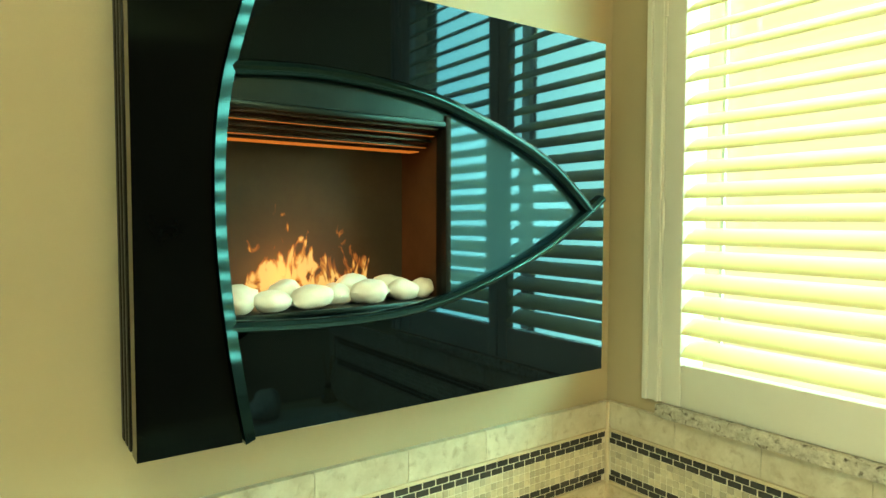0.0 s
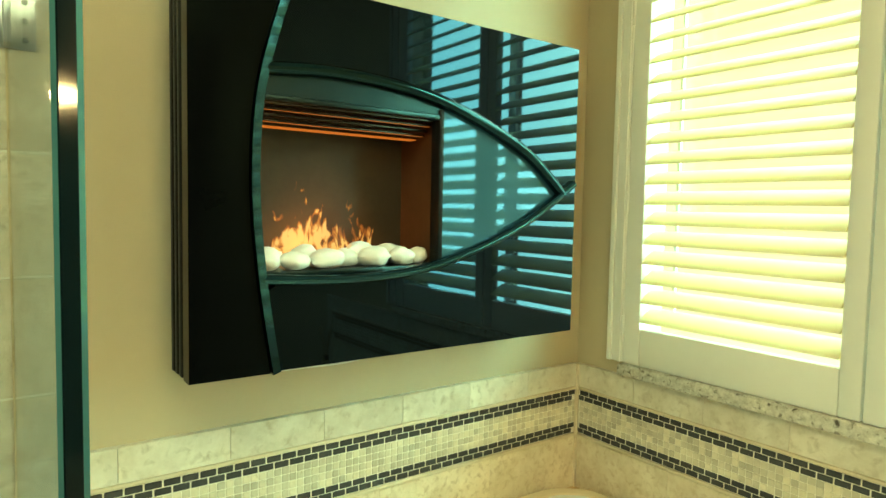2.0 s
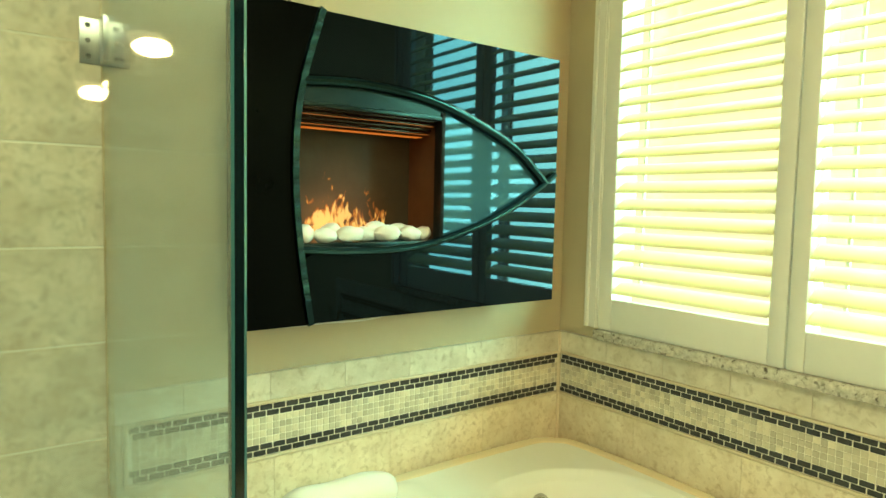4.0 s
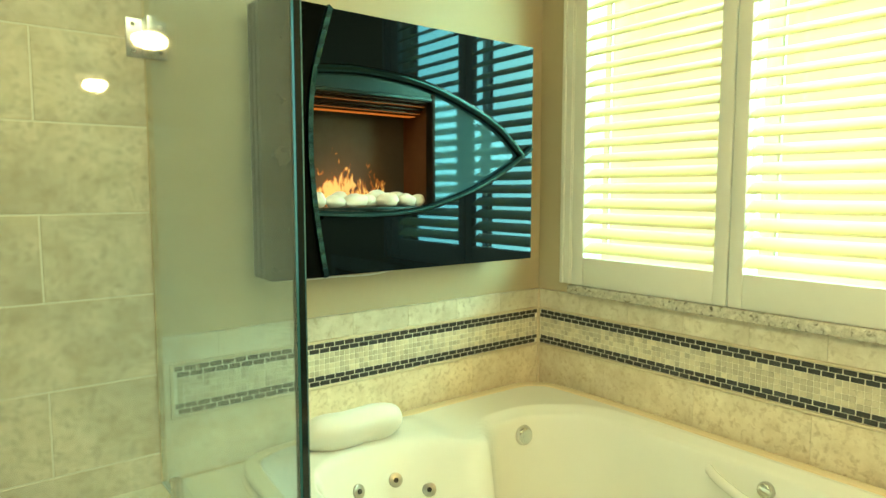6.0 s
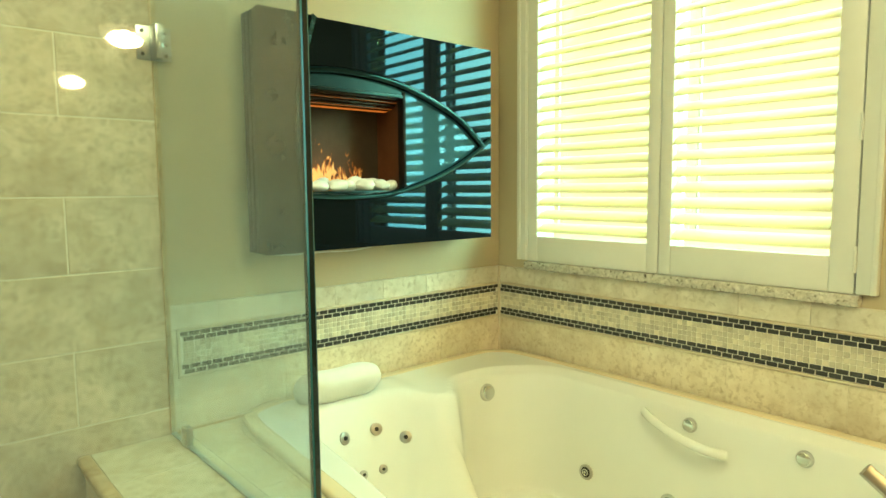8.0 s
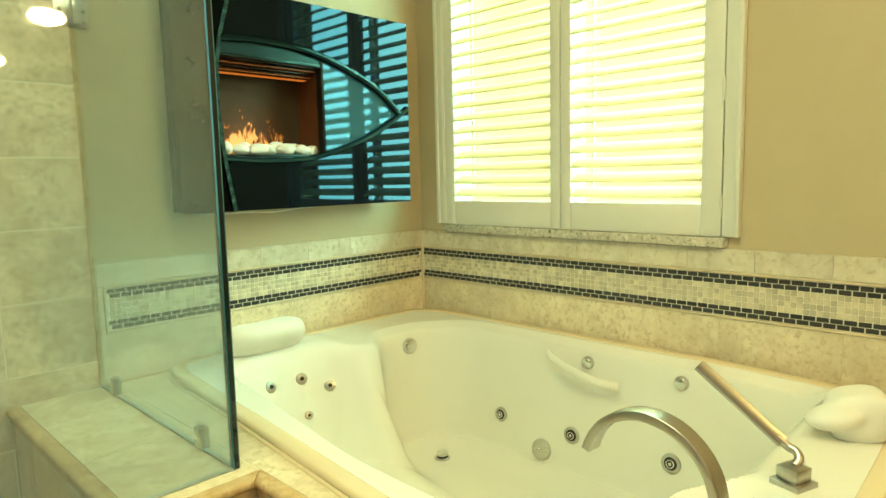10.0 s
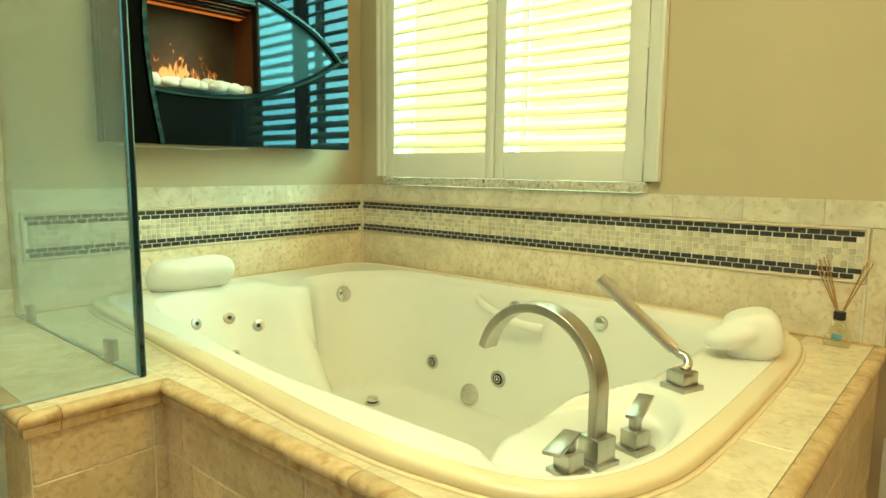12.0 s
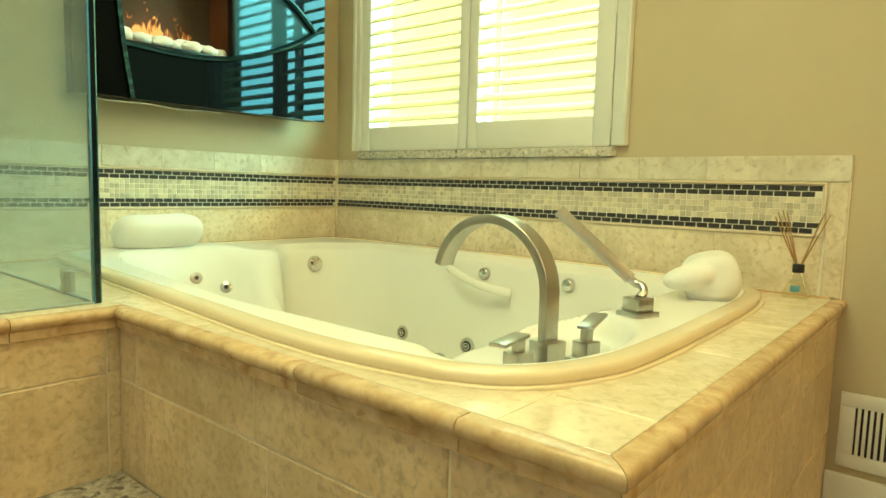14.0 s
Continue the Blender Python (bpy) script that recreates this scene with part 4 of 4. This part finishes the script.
# bullnose edge with a cove below it
NOSE = [(-0.006, 0.0), (0.014, 0.0), (0.0195, -0.0015), (0.0235, -0.005), (0.025, -0.010), (0.0245, -0.016), (0.0215, -0.021), (0.0165, -0.0235), (0.0155, -0.0255), (0.0165, -0.0275), (0.0160, -0.0415), (0.0145, -0.043), (-0.006, -0.043)]


def nose(p, q, out, m0=0.0, m1=0.0):
    """A run of bullnose from p to q (x, y) with its round side to out; m0 and m1 mitre its ends."""
    bm = bmesh.new()
    o = Vector((*out, 0))
    path = [Vector((*p, DECK)), Vector((*q, DECK))]
    t = (path[1] - path[0]).normalized()
    loops = [[bm.verts.new(c + o * u + t * (u * m) + Vector((0, 0, v))) for u, v in NOSE] for c, m in zip(path, (m0, m1))]
    n = len(NOSE)
    for j in range(n):
        bm.faces.new((loops[0][j], loops[1][j], loops[1][(j + 1) % n], loops[0][(j + 1) % n]))
    bm.faces.new(loops[0][::-1])
    bm.faces.new(loops[1])
    part("bullnose", bm, M_NOSE, deck)


G = 0.0008
NX, NY, LX, LY = DXF + 0.020, DYR + 0.020, BXL + 0.020, BYF + 0.022
for a, b, m0, m1 in ((NY, -0.725, -1, 0), (-0.725, -0.432, 0, 0), (-0.432, -0.14, 0, 0), (-0.14, LY, 0, -1)):
    nose((NX, a + G), (NX, b - G), (-1, 0), m0, m1)
for a, b, m0 in ((NX, 0.20, -1), (0.20, 0.50, 0), (0.50, 0.80, 0), (0.80, 1.10, 0), (1.10, XW, 0)):
    nose((a + G, NY), (b - G, NY), (0, -1), m0, 0)
for a, b, m0, m1 in ((LX, -0.27, -1, 0), (-0.27, NX, 0, -1)):
    nose((a + G, LY), (b - G, LY), (0, -1), m0, m1)
for a, b, m0 in ((LY, 0.45, -1), (0.45, 0.75, 0), (0.75, YW - 0.012, 0)):
    nose((LX, a + G), (LX, b - G), (-1, 0), m0, 0)


def facing(axis, at, out, u0, u1, z0, z1, uw, zh, shift, parent, name="facing_tile"):
    """Running-bond tiles on an upright face; at is the face, out the side it looks to."""
    row, z = 0, z1
    while z > z0 + 0.01:
        za = max(z - zh, z0)
        u = u0 - uw + (shift if row % 2 else shift + uw / 2) % uw
        while u < u1 - 0.004:
            a, b = max(u, u0), min(u + uw, u1)
            if b - a > 0.012:
                lo, hi = sorted((at + out * 0.004, at + out * 0.0095))
                if axis == "x":
                    plate(name, lo, hi, a + 0.002, b - 0.002, za + 0.002, z - 0.002, M_FACING, parent, 0.0015)
                else:
                    plate(name, a + 0.0015, b - 0.0015, lo, hi, za + 0.0015, z - 0.0015, M_FACING, parent, 0.0015)
            u += uw
        z, row = za, row + 1


facing("x", DXF + 0.022, -1, DYR + 0.014, BYF + 0.014, 0.0, 0.430, 0.40, 0.20, 0.768, deck)
facing("x", DXF + 0.022, -1, DYR + 0.014, BYF + 0.014, 0.430, 0.539, 0.40, 0.20, 0.405, deck)
facing("y", DYR + 0.022, -1, DXF + 0.014, XW, 0.0, 0.430, 0.40, 0.20, 0.1, deck)
facing("y", DYR + 0.022, -1, DXF + 0.014, XW, 0.430, 0.539, 0.40, 0.20, 0.3, deck)
facing("y", BYF + 0.022, -1, BXL + 0.014, DXF + 0.014, 0.19, 0.446, 0.40, 0.26, 0.02, deck)
facing("y", BYF + 0.022, -1, BXL + 0.014, DXF + 0.014, 0.446, 0.539, 0.40, 0.20, 0.02, deck)
facing("x", BXL + 0.022, -1, BYF + 0.014, YW, 0.0, 0.539, 0.40, 0.20, 0.1, deck)
bm = boxed(DXF + 0.0145, DXF + 0.022, DYR + 0.0145, BYF + 0.022, 0, 0.539)
box(bm, DXF + 0.0145, XW, DYR + 0.0145, DYR + 0.022, 0, 0.539)
box(bm, BXL + 0.0145, DXF + 0.0145, BYF + 0.0145, BYF + 0.022, 0, 0.539)
box(bm, BXL + 0.0145, BXL + 0.022, BYF + 0.022, YW, 0, 0.539)
part("grout_bed", bm, M_JOINT, deck, smooth=False)
step = structure("granite_step", boxed(-1.15, DXF + 0.012, -0.30, BYF + 0.012, 0.200, 0.236, 0.008), M_GRANITE, "speckled brown granite step in front of the tub", "step", True)
part("riser", boxed(-1.13, DXF + 0.013, -0.28, BYF + 0.012, 0.0, 0.200), M_TILE, step, smooth=False)

# ---- wall tiles of the shower ----
sw = structure("shower_wall", boxed(-1.6, GX - 0.003, YW - 0.0098, YW, 0, TOP), M_JOINT, "travertine tiled shower wall", "tile wall")
ROWS_Z = [0.0, 0.058, 0.258, 0.458, 0.658, 0.858, 1.060, 1.258, 1.461, 1.664, 1.866, 2.07, 2.27, 2.47, TOP]
for r, (za, zb) in enumerate(zip(ROWS_Z[:-1], ROWS_Z[1:])):
    u = GX - 0.004
    first = 0.231 if r % 2 == 0 else 0.431
    widths = [first] + [0.40] * 4
    for w in widths:
        if u - w < -1.6:
            break
        plate("wall_tile", u - w + 0.0015, u - 0.0015, YW - 0.011, YW - 0.003, za + 0.0015, zb - 0.0015, M_TILE, sw, 0.0015)
        u -= w
box_w = structure("shower_side_wall", boxed(-1.75, -1.6, 0.3, YW, 0, TOP), M_TILE, "travertine tiled shower side wall", "tile wall")

# ---- tiled splash walls with mosaic bands ----
ZL, ZP, ZQ, ZC = 0.735, 0.744, 0.8705, 0.880     # lower tile top, band bottom, band top, pencil top
CAPZ = 0.947
sq = boxed(-0.0075, 0.0075, -0.003, 0.003, -0.0075, 0.0075, 0.0012, 1)
SQ_ME = finish("mosaic_tile", sq, M_SQUARE, False)
bk = boxed(-0.0148, 0.0148, -0.003, 0.003, -0.0064, 0.0064, 0.0010, 1)
BK_ME = finish("slate_brick", bk, M_BRICK, False)
SP_, BP = 0.0165, 0.0149


def piece(name, me, parent, loc, turn):
    ob = new(name, me)
    ob.parent = parent
    ob.location = Vector(loc) - ORIGIN[parent]
    ob.rotation_euler = (0, 0, turn)
    return ob


def band(parent, place, length, turn, cap):
    """Two courses of slate brick, four of small squares, two of brick; place(u, z) gives a point on the wall face."""
    z = ZP
    count = 0
    rest = bmesh.new()
    for c in range(8):
        h = SP_ if 2 <= c < 6 else BP
        zc = z + h / 2
        if 2 <= c < 6:
            for i in range(int(length / SP_)):
                jit = random.uniform(-0.0006, 0.0006)
                p = place((i + 0.5) * SP_, zc, 0.0006 * random.random())
                if count < 300:
                    piece("mosaic_tile", SQ_ME, parent, p, turn)
                    count += 1
                else:
                    got = bmesh.ops.create_cube(rest, size=1, matrix=Matrix.Translation(Vector(p)) @ Matrix.Rotation(turn + jit * 6, 4, "Z") @ Matrix.Diagonal((0.0148, 0.006, 0.0148, 1)))
        else:
            w = 2 * SP_
            s = 0.0 if c % 2 else -SP_
            u = s
            while u + w / 2 < length:
                if u + w / 2 > 0.004:
                    a = max(u, 0)
                    ob = piece("slate_brick", BK_ME, parent, place((a + min(u + w, length)) / 2, zc, 0.0008), turn)
                    if a > u or u + w > length:
                        ob.scale = ((min(u + w, length) - a) / w, 1, 1)
                u += w
        z += h
    if len(rest.verts):
        tagged(part("mosaic_rest", rest, M_SQUARE_J, parent, smooth=False), kind="stuff")


def splash(name, x0, x1, y0, y1, label):
    return structure(name, boxed(x0, x1, y0, y1, DECK, CAPZ - 0.004), M_GROUT, label, "tile wall")


T = 0.010
# fireplace wall
sn = splash("splash_north", GX + 0.004, XW - T, YW - T + 0.0008, YW, "travertine splash wall with a slate and mosaic band")
u0, u1 = -0.062, XW - T - 0.002
band(sn, lambda u, z, o: (u1 - u, YW - T - 0.0005 + 0.003 - o, z), u1 - u0, 0.0, True)
for k in range(6):
    xa, xb = XW - T - 0.33 * (k + 1), XW - T - 0.33 * k
    if xb > GX:
        plate("splash_tile", max(xa, GX + 0.006) + 0.0002, xb - 0.0002, YW - T - 0.004, YW - T + 0.004, DECK + 0.002, ZL - 0.001, M_SPLASH, sn, 0.0006)
x = XW - T
while x > GX + 0.02:
    w = 0.20
    plate("cap_tile", max(x - w, GX + 0.006) + 0.0004, x - 0.0004, YW - T - 0.005, YW, ZC + 0.001, CAPZ, M_CAP, sn, 0.0007)
    x -= w
for z in (ZL, ZQ + 0.0005):
    part("pencil_trim", boxed(u0 - 0.010, XW - T, YW - T - 0.008, YW - T + 0.004, z, z + 0.009, 0.004), M_PENCIL, sn)
part("pencil_trim", boxed(u0 - 0.011, u0 - 0.002, YW - T - 0.008, YW - T + 0.004, ZL, ZC, 0.004), M_PENCIL, sn)
plate("splash_tile", GX + 0.006, u0 - 0.011, YW - T - 0.004, YW - T + 0.004, ZL, ZC, M_SPLASH, sn)
# window wall
se = splash("splash_east", XW - T + 0.0008, XW, DYR + 0.008, YW - T, "travertine splash wall with a slate and mosaic band")
v0, v1 = -0.857, YW - T - 0.002
band(se, lambda u, z, o: (XW - T - 0.0005 + 0.003 - o, v0 + u, z), v1 - v0, math.pi / 2, True)
for k in range(7):
    ya, yb = 0.560 + 0.33 * 2 - 0.33 * (k + 1) - 0.165, 0.560 + 0.33 * 2 - 0.33 * k - 0.165
    ya, yb = max(ya, DYR + 0.062), min(yb, YW - T)
    if yb - ya > 0.02:
        plate("splash_tile", XW - T - 0.004, XW - T + 0.004, ya + 0.0002, yb - 0.0002, DECK + 0.002, ZL - 0.001, M_SPLASH, se, 0.0006)
y = YW - T
while y > DYR + 0.02:
    plate("cap_tile", XW - T - 0.005, XW, max(y - 0.20, DYR + 0.008) + 0.0004, y - 0.0004, ZC + 0.001, CAPZ, M_CAP, se, 0.0007)
    y -= 0.20
for z in (ZL, ZQ + 0.0005):
    part("pencil_trim", boxed(XW - T - 0.008, XW - T + 0.004, v0 - 0.010, YW - T, z, z + 0.009, 0.004), M_PENCIL, se)
part("pencil_trim", boxed(XW - T - 0.008, XW - T + 0.004, v0 - 0.011, v0 - 0.002, ZL, ZC, 0.004), M_PENCIL, se)
plate("splash_tile", XW - T - 0.004, XW - T + 0.004, DYR + 0.010, v0 - 0.013, DECK + 0.002, ZC, M_SPLASH, se)

# stained caulk in the corner and round the deck
part("corner_caulk", boxed(XW - T - 0.0095, XW - T - 0.0035, YW - T - 0.0095, YW - T - 0.0035, DECK, CAPZ - 0.001, 0.002), M_NOSE, se)
part("deck_caulk", boxed(GX + 0.01, XW - T - 0.004, YW - T - 0.0095, YW - T - 0.0035, DECK - 0.002, DECK + 0.005, 0.002), M_NOSE, sn)
part("deck_caulk", boxed(XW - T - 0.0095, XW - T - 0.0035, DYR + 0.03, YW - T - 0.01, DECK - 0.002, DECK + 0.005, 0.002), M_NOSE, se)

# ---- right-hand wall: baseboard and air register ----
structure("baseboard", boxed(XW - 0.016, XW, YB, DYR + 0.012, 0, 0.128, 0.005), M_TRIM, "white painted baseboard", "baseboard", True)
reg = thing("air_register", (XW, -1.06, 0.24), "white painted metal wall register with upright slots", "vent")
RY0, RY1, RZ0, RZ1 = -1.225, -0.936, 0.148, 0.345
part("backing", boxed(XW - 0.004, XW - 0.001, RY0 + 0.02, RY1 - 0.02, RZ0 + 0.02, RZ1 - 0.02), M_RUBBER, reg)
bm = boxed(XW - 0.010, XW - 0.001, RY0, RY1, RZ0, RZ0 + 0.036, 0.002)
box(bm, XW - 0.010, XW - 0.001, RY0, RY1, RZ1 - 0.036, RZ1, 0.002)
box(bm, XW - 0.010, XW - 0.001, RY0, RY0 + 0.034, RZ0 + 0.036, RZ1 - 0.036, 0.002)
box(bm, XW - 0.010, XW - 0.001, RY1 - 0.034, RY1, RZ0 + 0.036, RZ1 - 0.036, 0.002)
part("frame", bm, M_TRIM, reg)
y = RY0 + 0.040
while y < RY1 - 0.036:
    part("slat", boxed(XW - 0.009, XW - 0.003, y, y + 0.0075, RZ0 + 0.034, RZ1 - 0.034, 0.001), M_TRIM, reg)
    y += 0.0135
part("corner_caulk", boxed(XW - T - 0.011, XW - T, YW - T - 0.011, YW - T, DECK, CAPZ - 0.001, 0.004), M_PENCIL, sn)
